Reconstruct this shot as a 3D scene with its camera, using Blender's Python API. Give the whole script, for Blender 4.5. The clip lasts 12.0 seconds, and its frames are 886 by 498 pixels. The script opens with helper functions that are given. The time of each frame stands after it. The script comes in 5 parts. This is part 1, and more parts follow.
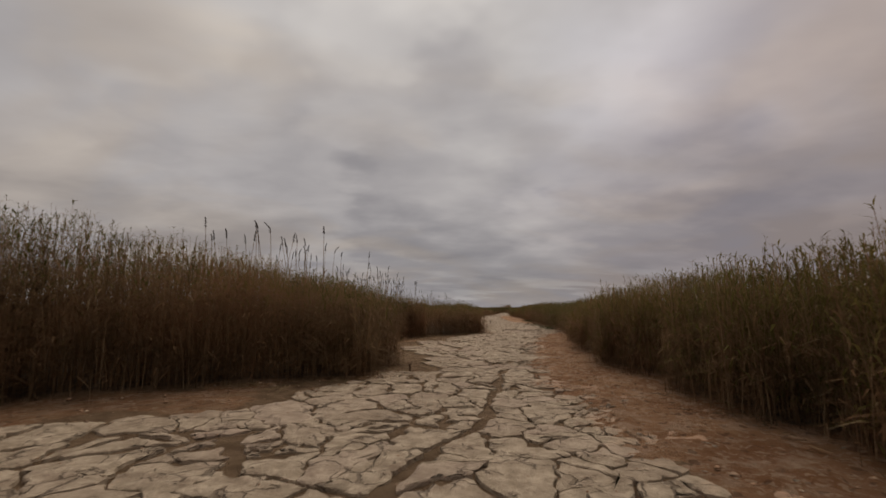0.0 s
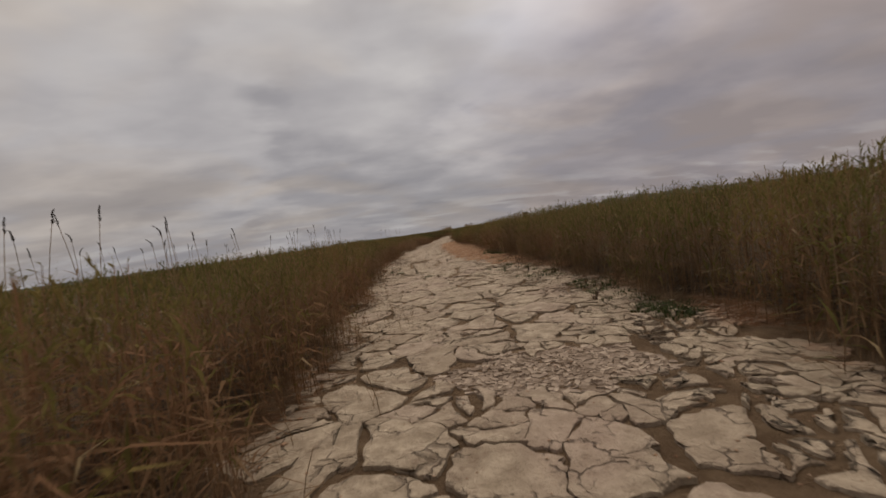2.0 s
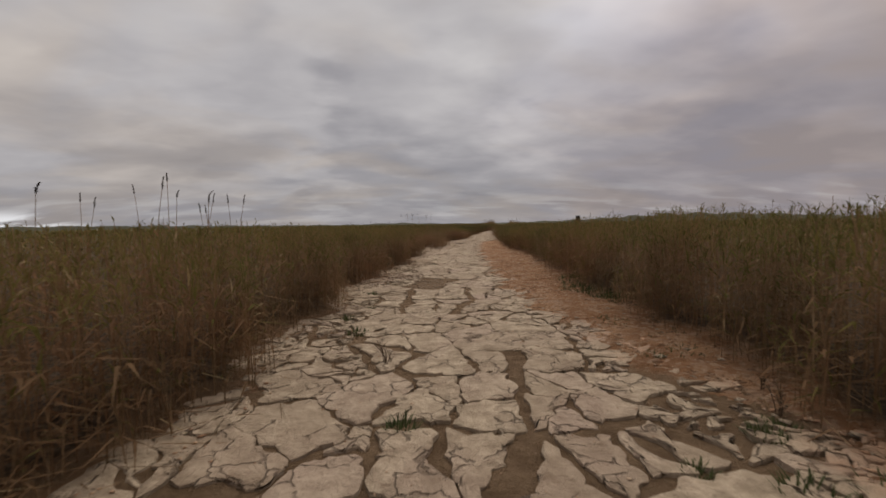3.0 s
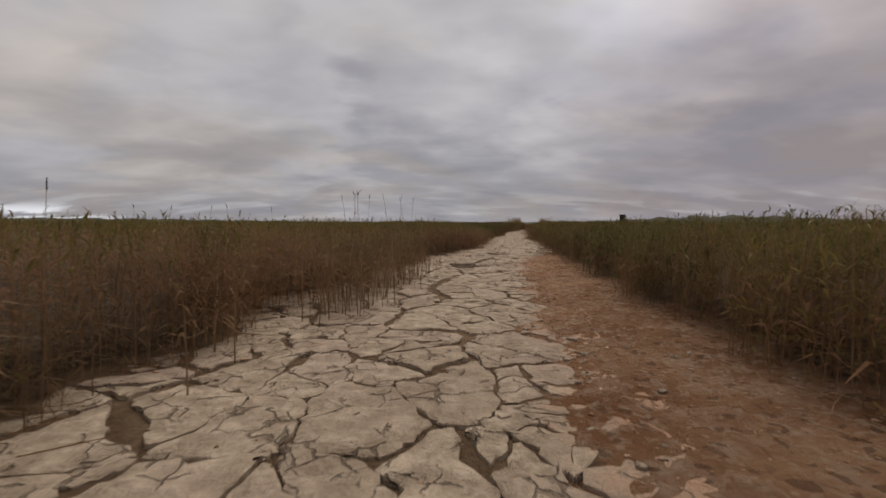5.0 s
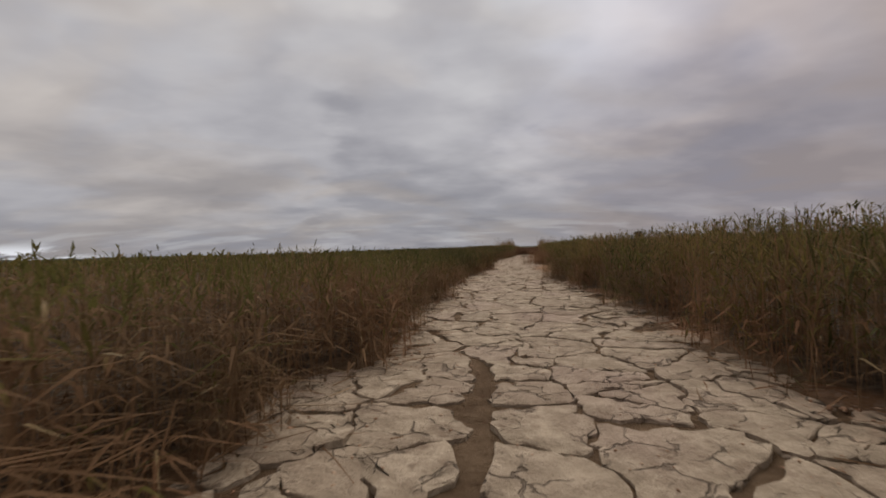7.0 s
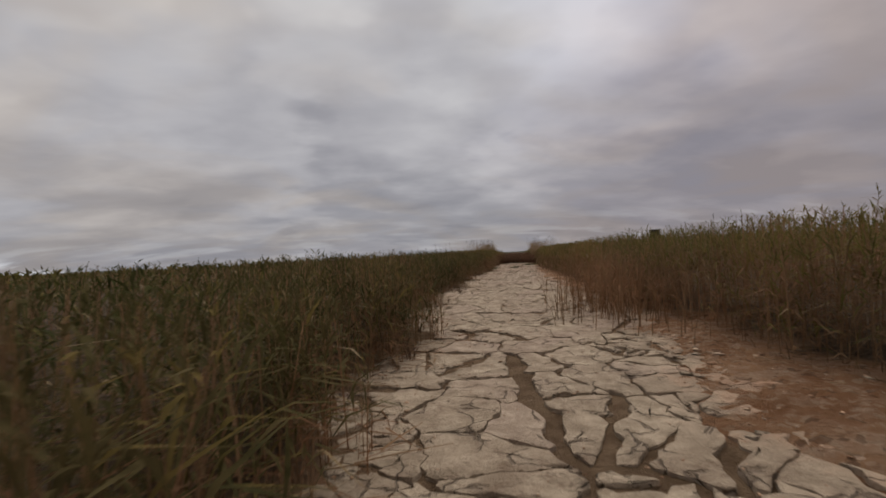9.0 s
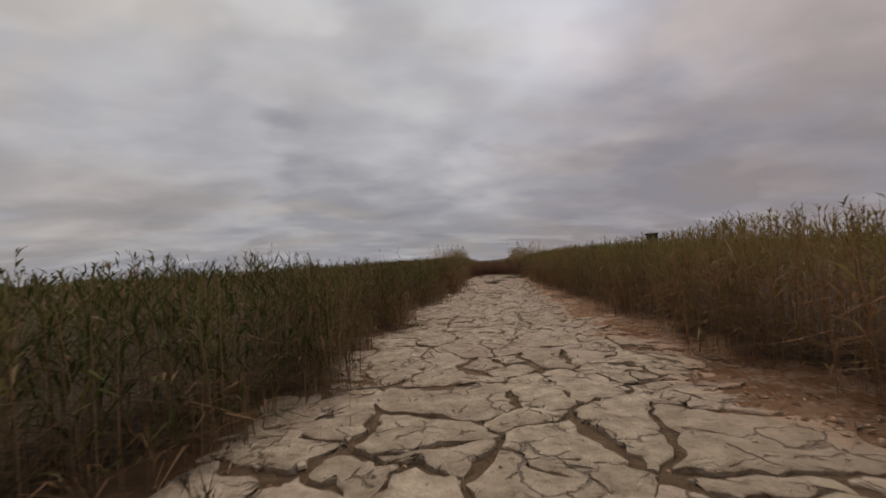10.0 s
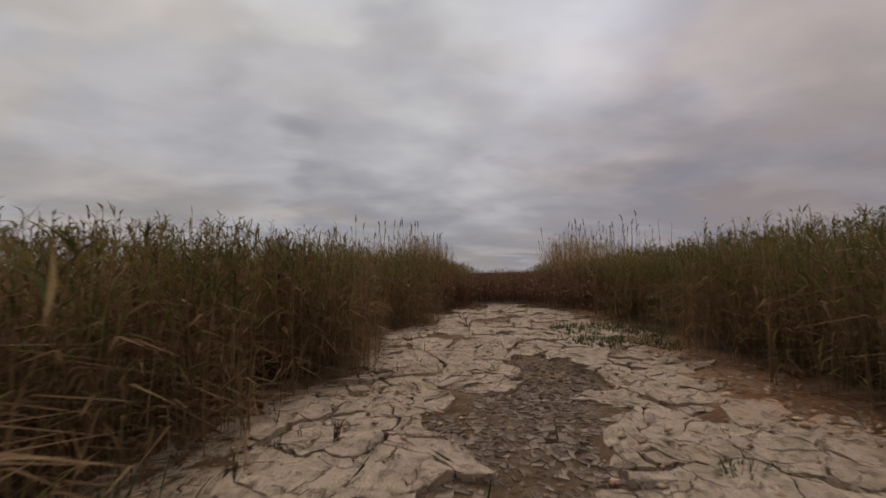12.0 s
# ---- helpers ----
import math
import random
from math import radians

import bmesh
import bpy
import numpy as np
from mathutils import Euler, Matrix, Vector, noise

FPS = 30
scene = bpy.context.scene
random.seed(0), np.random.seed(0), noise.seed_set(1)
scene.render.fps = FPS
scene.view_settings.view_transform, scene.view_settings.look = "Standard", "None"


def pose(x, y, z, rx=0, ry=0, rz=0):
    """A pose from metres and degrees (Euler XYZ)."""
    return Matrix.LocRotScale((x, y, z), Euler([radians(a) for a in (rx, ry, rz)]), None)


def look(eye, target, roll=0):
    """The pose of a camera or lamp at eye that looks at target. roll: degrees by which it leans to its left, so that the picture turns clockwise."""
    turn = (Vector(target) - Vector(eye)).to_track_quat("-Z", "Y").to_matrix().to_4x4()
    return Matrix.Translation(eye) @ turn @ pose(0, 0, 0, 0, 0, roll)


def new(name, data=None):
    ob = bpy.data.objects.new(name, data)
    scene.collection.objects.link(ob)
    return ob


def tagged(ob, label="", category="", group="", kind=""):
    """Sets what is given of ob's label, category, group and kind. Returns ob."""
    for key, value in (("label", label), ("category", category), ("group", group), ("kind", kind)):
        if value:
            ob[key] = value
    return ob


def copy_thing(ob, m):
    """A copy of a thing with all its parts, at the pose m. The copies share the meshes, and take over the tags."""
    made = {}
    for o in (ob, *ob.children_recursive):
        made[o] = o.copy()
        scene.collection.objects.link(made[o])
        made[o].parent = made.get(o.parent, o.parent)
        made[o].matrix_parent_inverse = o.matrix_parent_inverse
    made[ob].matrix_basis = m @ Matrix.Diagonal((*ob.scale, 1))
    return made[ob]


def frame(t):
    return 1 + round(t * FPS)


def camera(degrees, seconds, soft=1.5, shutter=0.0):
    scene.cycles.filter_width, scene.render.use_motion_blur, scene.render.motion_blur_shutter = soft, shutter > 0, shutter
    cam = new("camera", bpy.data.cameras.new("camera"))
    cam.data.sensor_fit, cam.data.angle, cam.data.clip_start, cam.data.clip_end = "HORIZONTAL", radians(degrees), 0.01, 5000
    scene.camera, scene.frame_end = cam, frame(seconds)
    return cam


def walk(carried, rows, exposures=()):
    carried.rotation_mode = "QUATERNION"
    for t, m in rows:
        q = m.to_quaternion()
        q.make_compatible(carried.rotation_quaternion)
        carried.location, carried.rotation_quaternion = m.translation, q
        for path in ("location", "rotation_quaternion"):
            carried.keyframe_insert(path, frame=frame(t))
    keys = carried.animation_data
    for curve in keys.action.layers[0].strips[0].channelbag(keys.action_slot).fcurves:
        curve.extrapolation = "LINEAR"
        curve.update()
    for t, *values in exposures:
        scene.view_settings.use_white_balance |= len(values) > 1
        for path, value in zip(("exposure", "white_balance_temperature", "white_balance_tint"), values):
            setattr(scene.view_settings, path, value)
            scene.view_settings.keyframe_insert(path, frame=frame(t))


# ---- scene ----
# Fast low flight along a dried, cracked mud channel between two reed beds, under an overcast sky.

# ---- camera and its walk: seconds, x, y, height, compass, pitch, right-side-up roll ----
PATH = [
    (0.0, 0.00, 0.00, 0.889, 0.28, 7.63, 0.00),
    (0.1, 0.11, 0.79, 0.872, 0.57, 7.28, 0.12),
    (0.2, 0.22, 1.58, 0.854, 0.46, 5.06, 0.25),
    (0.3, 0.33, 2.38, 0.836, -0.22, 2.39, 0.37),
    (0.4, 0.45, 3.17, 0.823, -0.16, 0.72, 0.46),
    (0.5, 0.56, 3.96, 0.818, -0.31, -0.22, 0.50),
    (0.6, 0.67, 4.75, 0.818, -0.90, 0.07, 0.45),
    (0.7, 0.78, 5.55, 0.818, -0.14, 2.38, 0.32),
    (0.8, 0.90, 6.34, 0.818, 0.07, 4.47, 0.18),
    (0.9, 1.01, 7.13, 0.818, -0.03, 4.89, 0.05),
    (1.0, 1.12, 7.92, 0.818, -0.20, 3.58, 0.00),
    (1.1, 1.24, 8.71, 0.844, 1.39, 3.04, 0.39),
    (1.2, 1.35, 9.50, 0.905, 2.08, 1.47, 1.38),
    (1.3, 1.47, 10.30, 0.979, 2.16, 0.37, 2.67),
    (1.4, 1.58, 11.09, 1.041, 2.77, -0.40, 3.97),
    (1.5, 1.70, 11.88, 1.067, 3.59, -1.00, 5.00),
    (1.6, 1.81, 12.67, 1.062, 3.37, -1.09, 5.85),
    (1.7, 1.93, 13.46, 1.051, 4.06, -1.39, 6.73),
    (1.8, 2.04, 14.25, 1.038, 5.91, -1.80, 7.52),
    (2.0, 2.27, 15.84, 1.022, 7.56, -2.34, 8.30),
    (2.2, 2.50, 17.42, 1.063, 7.54, -3.11, 7.06),
    (2.5, 2.84, 19.80, 1.138, 5.90, -3.10, 3.80),
    (3.0, 3.35, 23.76, 1.111, 2.48, -3.18, 0.80),
    (3.5, 3.81, 27.74, 1.067, 0.07, -2.61, 0.30),
    (4.0, 4.21, 31.72, 1.020, 0.04, -2.74, 0.06),
    (4.5, 4.58, 35.70, 0.972, 0.03, -3.04, -0.13),
    (5.0, 4.98, 39.68, 0.922, 0.03, -3.34, -0.25),
    (5.5, 5.47, 43.65, 0.871, -0.00, -3.47, -0.30),
    (6.0, 6.03, 47.61, 0.818, -0.23, -1.87, -0.30),
    (6.5, 6.60, 51.57, 0.729, -0.12, -0.41, 0.70),
    (7.0, 7.18, 55.53, 0.800, 1.43, 0.17, 1.80),
    (7.5, 7.78, 59.48, 0.800, 2.28, 0.43, 2.29),
    (8.0, 8.39, 63.44, 0.800, 2.87, 0.59, 2.67),
    (8.5, 9.05, 67.38, 0.800, 3.47, 0.75, 2.91),
    (9.0, 9.80, 71.31, 0.800, 4.38, 1.02, 3.00),
    (9.5, 10.61, 75.23, 0.800, 6.25, 1.73, 3.00),
    (10.0, 11.45, 79.14, 0.818, 7.83, 2.02, 3.50),
    (10.5, 12.33, 83.04, 0.844, 9.11, 2.11, 3.00),
    (11.0, 13.25, 86.93, 0.844, 6.95, 2.41, 1.20),
    (11.5, 14.21, 90.82, 0.782, 6.60, 3.03, 0.80),
    (12.0, 15.19, 94.69, 0.711, 6.83, 3.50, 1.00),
]


def flight_rows():
    rows = []
    for t, x, y, z, compass, pitch, lean in PATH:
        a, p = radians(compass), radians(pitch)
        ahead = Vector((math.sin(a) * math.cos(p), math.cos(a) * math.cos(p), math.sin(p)))
        eye = Vector((x, y, z))
        rows.append((t, look(eye, eye + 10 * ahead, -lean)))
    return rows


cam = camera(90.0, 12.0, soft=1.65, shutter=0.045)
walk(cam, flight_rows(), exposures=[(0.0, -0.26, 6850, 9), (1.0, -0.14, 6900, 9), (2.0, -0.10, 6750, 8.5), (3.5, 0.0, 6600, 8.5), (5.5, 0.0, 6450, 8.5), (9.0, -0.06, 6400, 8), (12.0, -0.06, 6430, 8)])

# ---- sky and light ----
SUN_COMPASS, SUN_HEIGHT = 18.0, 52.0
THIN_CLOUD = [(-42, 27, 24, 0.05), (-14, 26, 26, 0.11), (13, 23, 22, 0.13), (17, 36, 20, 0.13), (-3, 34, 12, 0.12), (-34, 12, 16, 0.05), (40, 30, 20, 0.10), (-2, 12, 13, -0.12), (-24, 17, 11, -0.07), (30, 9, 16, -0.12), (48, 14, 24, -0.17)]


class Nodes:
    """A short way to write node trees."""

    def __init__(self, tree):
        self.tree = tree
        tree.nodes.clear()

    def add(self, kind, values=None, **settings):
        node = self.tree.nodes.new(kind)
        for key, value in settings.items():
            setattr(node, key, value)
        for key, value in (values or {}).items():
            if isinstance(value, bpy.types.NodeSocket):
                self.tree.links.new(value, node.inputs[key])
            else:
                node.inputs[key].default_value = value
        return node

    def math(self, op, a, b=0.0, c=0.0, clamp=False):
        return self.add("ShaderNodeMath", {0: a, 1: b, 2: c}, operation=op, use_clamp=clamp).outputs[0]

    def vec(self, op, a, b=(0, 0, 0)):
        node = self.add("ShaderNodeVectorMath", {0: a, 1: b}, operation=op)
        return node.outputs["Value"] if op in ("DOT_PRODUCT", "LENGTH") else node.outputs[0]

    def noise(self, vector, scale, detail=5.0, rough=0.55, distort=0.0):
        return self.add("ShaderNodeTexNoise", {"Vector": vector, "Scale": scale, "Detail": detail, "Roughness": rough, "Distortion": distort}).outputs[0]

    def ramp(self, value, *stops, interp="LINEAR"):
        node = self.add("ShaderNodeValToRGB", {0: value})
        el = node.color_ramp.elements
        node.color_ramp.interpolation = interp
        while len(el) < len(stops):
            el.new(0.5)
        for e, (pos, col) in zip(el, stops):
            e.position = pos
            e.color = (*col, 1) if isinstance(col, tuple) else (col, col, col, 1)
        return node.outputs[0]

    def mix(self, fac, a, b, blend="MIX"):
        node = self.add("ShaderNodeMix", {0: fac, 6: a if isinstance(a, bpy.types.NodeSocket) else (*a, 1), 7: b if isinstance(b, bpy.types.NodeSocket) else (*b, 1)}, data_type="RGBA", blend_type=blend)
        return node.outputs[2]

    def span(self, value, lo, hi, to_lo=0.0, to_hi=1.0):
        return self.add("ShaderNodeMapRange", {0: value, 1: lo, 2: hi, 3: to_lo, 4: to_hi}, interpolation_type="SMOOTHSTEP").outputs[0]


def make_world():
    world = bpy.data.worlds.new("overcast_sky")
    scene.world = world
    world.use_nodes = True
    n = Nodes(world.node_tree)
    way = n.add("ShaderNodeTexCoord").outputs["Generated"]
    sep = n.add("ShaderNodeSeparateXYZ", {0: way}).outputs
    up = n.math("MAXIMUM", sep[2], 0.0)
    # cloud sheet seen in perspective: the pattern closes up towards the horizon
    lift = n.math("ADD", up, 0.20)
    flat = n.add("ShaderNodeCombineXYZ", {0: n.math("DIVIDE", sep[0], lift), 1: n.math("DIVIDE", sep[1], lift), 2: 0.0}).outputs[0]
    turned = n.add("ShaderNodeMapping", {"Vector": flat, "Rotation": (0, 0, radians(-16)), "Scale": (0.85, 1.0, 1.0), "Location": (4.92, 2.2, 0.4)}).outputs[0]
    big = n.noise(turned, 1.0, 4.0, 0.5, 0.3)
    mid = n.noise(turned, 2.3, 4.0, 0.5, 0.25)
    streak = n.add("ShaderNodeMapping", {"Vector": flat, "Rotation": (0, 0, radians(-8)), "Scale": (0.45, 1.0, 1.0)}).outputs[0]
    fine = n.noise(streak, 3.4, 4.0, 0.5, 0.3)
    body = n.math("ADD", n.math("MULTIPLY", big, 0.36), n.math("ADD", n.math("MULTIPLY", mid, 0.36), n.math("ADD", n.math("MULTIPLY", n.math("SUBTRACT", fine, 0.5), n.span(up, 0.03, 0.45, 0.13, 0.09)), 0.14)))
    # brighter where the hidden sun stands
    sun_way = (math.sin(radians(SUN_COMPASS)) * math.cos(radians(SUN_HEIGHT)), math.cos(radians(SUN_COMPASS)) * math.cos(radians(SUN_HEIGHT)), math.sin(radians(SUN_HEIGHT)))
    near_sun = n.span(n.vec("DOT_PRODUCT", way, sun_way), 0.35, 1.0)
    height = n.span(up, 0.0, 0.75)
    body = n.math("MULTIPLY_ADD", n.math("SUBTRACT", body, 0.5), n.span(up, 0.15, 0.55, 1.2, 0.8), 0.555)
    tone = n.math("ADD", n.math("ADD", body, n.math("MULTIPLY", near_sun, 0.06)), n.math("MULTIPLY", height, 0.06))
    tone = n.math("SUBTRACT", tone, n.span(up, 0.30, 0.0, 0.0, 0.14))
    # thinner and thicker parts of the cloud sheet: compass, height, spread, weight
    ragged = n.vec("ADD", way, n.vec("MULTIPLY", n.vec("SUBTRACT", n.add("ShaderNodeTexNoise", {"Vector": turned, "Scale": 1.6, "Detail": 4.0}).outputs[1], (0.5, 0.5, 0.5)), (0.20, 0.20, 0.14)))
    for compass, elev, spread, weight in THIN_CLOUD:
        a, e = radians(compass), radians(elev)
        toward = (math.sin(a) * math.cos(e), math.cos(a) * math.cos(e), math.sin(e))
        near = n.span(n.vec("DOT_PRODUCT", ragged, toward), math.cos(radians(spread)), 1.0)
        tone = n.math("ADD", tone, n.math("MULTIPLY", near, weight))
    clouds = n.ramp(tone, (0.28, (0.268, 0.255, 0.270)), (0.48, (0.350, 0.329, 0.337)), (0.66, (0.495, 0.464, 0.459)), (0.95, (0.74, 0.697, 0.664)))
    # thin cloud lets warm light through, thick cloud is cooler
    hue = n.noise(turned, 1.3, 3.0, 0.5, 0.5)
    clouds = n.mix(n.span(hue, 0.40, 0.66), n.mix(1.0, clouds, (0.965, 0.99, 1.045), "MULTIPLY"), n.mix(1.0, clouds, (1.03, 0.995, 0.96), "MULTIPLY"))
    rosy = n.span(n.vec("DOT_PRODUCT", ragged, (math.sin(radians(52)), math.cos(radians(52)), 0.2)), 0.70, 1.02)
    clouds = n.mix(rosy, clouds, n.mix(1.0, clouds, (1.045, 0.975, 0.97), "MULTIPLY"))
    cool = n.span(n.vec("DOT_PRODUCT", ragged, (math.sin(radians(27)) * 0.9, math.cos(radians(27)) * 0.9, 0.43)), 0.93, 1.02)
    clouds = n.mix(n.math("MULTIPLY", cool, 0.8), clouds, n.mix(1.0, clouds, (0.93, 0.985, 1.08), "MULTIPLY"))
    glow = n.span(up, 0.55, 1.0, 1.0, 2.1)
    clouds = n.vec("MULTIPLY", clouds, n.add("ShaderNodeCombineXYZ", {0: glow, 1: glow, 2: glow}).outputs[0])
    # pale slits low on the horizon
    slit = n.math("MULTIPLY", n.span(sep[2], 0.0, 0.02), n.span(sep[2], 0.10, 0.03))
    slit = n.math("MULTIPLY", slit, n.span(fine, 0.50, 0.66))
    clouds = n.mix(n.math("MULTIPLY", slit, 0.3), clouds, (0.58, 0.57, 0.59))
    # a gap of brighter sky low over the far left of the bed
    gap = n.math("MULTIPLY", n.span(n.vec("DOT_PRODUCT", way, (math.sin(radians(-44)), math.cos(radians(-44)), 0.012)), 0.985, 0.999), n.math("MULTIPLY", n.span(sep[2], 0.0, 0.008), n.span(sep[2], 0.036, 0.016)))
    clouds = n.mix(n.math("MULTIPLY", gap, n.span(fine, 0.40, 0.55)), clouds, (0.80, 0.80, 0.84))
    sky = n.add("ShaderNodeTexSky", sky_type="NISHITA", sun_disc=False, sun_elevation=radians(SUN_HEIGHT), sun_rotation=radians(SUN_COMPASS))
    back = n.add("ShaderNodeBackground", {0: sky.outputs[0], 1: 0.05})
    veil = n.add("ShaderNodeBackground", {0: clouds, 1: 1.0})
    both = n.add("ShaderNodeMixShader", {0: 0.97, 1: back.outputs[0], 2: veil.outputs[0]})
    n.add("ShaderNodeOutputWorld", {0: both.outputs[0]})


make_world()
sun = new("sun", bpy.data.lights.new("sun", "SUN"))
sun.data.energy, sun.data.angle, sun.data.color = 1.4, radians(40), (1.0, 0.93, 0.84)
sun.matrix_world = look((0, 0, 50), (-math.sin(radians(SUN_COMPASS)) * 50, -math.cos(radians(SUN_COMPASS)) * 50, 50 - 50 * math.tan(radians(SUN_HEIGHT))))

# ---- materials ----


def surface(name, colour, rough=0.85, bump=None, depth=0.01, through_light=0.0, build=None, gloss=0.25):
    """A material from a function that gives (colour, height) sockets."""
    mat = bpy.data.materials.new(name)
    mat.use_nodes = True
    n = Nodes(mat.node_tree)
    col, hgt = build(n) if build else (colour, None)
    bs = n.add("ShaderNodeBsdfPrincipled", {"Base Color": col if isinstance(col, bpy.types.NodeSocket) else (*col, 1), "Roughness": rough, "Specular IOR Level": gloss})
    if hgt is not None:
        b = n.add("ShaderNodeBump", {"Height": hgt, "Strength": 1.0, "Distance": depth})
        n.tree.links.new(b.outputs[0], bs.inputs["Normal"])
    out = bs.outputs[0]
    if through_light:
        tr = n.add("ShaderNodeBsdfTranslucent", {0: col if isinstance(col, bpy.types.NodeSocket) else (*col, 1)})
        out = n.add("ShaderNodeMixShader", {0: through_light, 1: out, 2: tr.outputs[0]}).outputs[0]
    n.add("ShaderNodeOutputMaterial", {0: out})
    return mat


def place_of(n):
    return n.add("ShaderNodeNewGeometry").outputs["Position"]


def plate_mud(n):
    p = place_of(n)
    own = n.add("ShaderNodeObjectInfo").outputs["Random"]
    isl = n.add("ShaderNodeNewGeometry").outputs["Random Per Island"]
    one = n.math("FRACT", n.math("ADD", own, isl))
    wide = n.noise(p, 0.8, 4.0)
    mid = n.noise(p, 7.0, 6.0, 0.62)
    grain = n.noise(p, 55.0, 5.0, 0.65)
    c = n.mix(n.span(mid, 0.32, 0.7), (0.295, 0.225, 0.153), (0.525, 0.415, 0.298))
    c = n.mix(n.math("MULTIPLY", n.span(wide, 0.5, 0.72), 0.6), c, (0.37, 0.262, 0.200))
    blot = n.noise(p, 2.6, 6.0, 0.68)
    c = n.mix(n.math("MULTIPLY", n.span(blot, 0.52, 0.66), 0.52), c, (0.225, 0.160, 0.108))
    flake = n.add("ShaderNodeTexVoronoi", {"Vector": n.vec("ADD", p, n.vec("MULTIPLY", n.add("ShaderNodeTexNoise", {"Vector": p, "Scale": 20.0, "Detail": 3.0}).outputs[1], (0.06, 0.06, 0.0))), "Scale": 26.0}).outputs["Color"]
    flake = n.add("ShaderNodeSeparateXYZ", {0: flake}).outputs[0]
    c = n.mix(n.math("MULTIPLY", n.span(flake, 0.74, 0.86), n.span(blot, 0.45, 0.66, 0.05, 0.6)), c, (0.21, 0.142, 0.093))
    c = n.mix(n.math("MULTIPLY", n.span(one, 0.5, 0.95), 0.34), c, (0.255, 0.182, 0.124))
    c = n.mix(n.math("MULTIPLY", n.span(one, 0.2, 0.0), 0.35), c, (0.40, 0.290, 0.225))
    c = n.mix(n.math("MULTIPLY", n.span(grain, 0.56, 0.72), 0.4), c, (0.235, 0.168, 0.115))
    # hair cracks
    warped = n.vec("ADD", p, n.vec("MULTIPLY", n.add("ShaderNodeTexNoise", {"Vector": p, "Scale": 7.0, "Detail": 5.0}).outputs[1], (0.20, 0.20, 0.0)))
    v = n.add("ShaderNodeTexVoronoi", {"Vector": warped, "Scale": 5.2}, feature="DISTANCE_TO_EDGE").outputs[0]
    hair = n.math("MULTIPLY", n.span(v, 0.040, 0.006), n.span(n.noise(p, 3.2, 4.0), 0.48, 0.56))
    c = n.mix(n.math("MULTIPLY", hair, 0.6), c, (0.125, 0.083, 0.053))
    dust = n.add("ShaderNodeAttribute", attribute_name="dust").outputs["Fac"]
    c = n.mix(n.math("MULTIPLY", n.span(n.math("ADD", dust, n.math("MULTIPLY", n.math("SUBTRACT", mid, 0.5), 1.2)), 0.2, 0.9), 0.85), c, (0.38, 0.212, 0.125))
    # the last stretch is weathered: flaked pits, rosy and grey scales
    worn = n.add("ShaderNodeAttribute", attribute_name="worn").outputs["Fac"]
    scale = n.noise(n.vec("ADD", p, (3.1, 1.7, 0.0)), 5.0, 6.0, 0.7)
    c = n.mix(n.math("MULTIPLY", n.math("MULTIPLY", n.span(scale, 0.46, 0.60), worn), 0.6), c, (0.395, 0.295, 0.235))
    pits = n.math("MULTIPLY", n.span(n.noise(n.vec("MULTIPLY", p, (1.0, 0.7, 1.0)), 15.0, 6.0, 0.72), 0.53, 0.63), worn)
    c = n.mix(n.math("MULTIPLY", pits, 0.34), c, (0.225, 0.150, 0.105))
    hair = n.math("ADD", hair, n.math("MULTIPLY", pits, 0.22))
    h = n.math("ADD", n.math("MULTIPLY", mid, 0.9), n.math("ADD", n.math("MULTIPLY", grain, 0.42), n.math("MULTIPLY", n.noise(p, 22.0, 5.0, 0.7), 0.5)))
    return c, n.math("SUBTRACT", h, n.math("MULTIPLY", hair, 1.0))


def wet_mud(n):
    p = place_of(n)
    mid, grain = n.noise(p, 5.0, 6.0, 0.6), n.noise(p, 45.0, 5.0, 0.65)
    c = n.mix(n.span(mid, 0.35, 0.68), (0.200, 0.125, 0.070), (0.315, 0.210, 0.125))
    c = n.mix(n.math("MULTIPLY", n.span(grain, 0.55, 0.75), 0.4), c, (0.35, 0.255, 0.18))
    return c, n.math("ADD", mid, n.math("MULTIPLY", grain, 0.4))


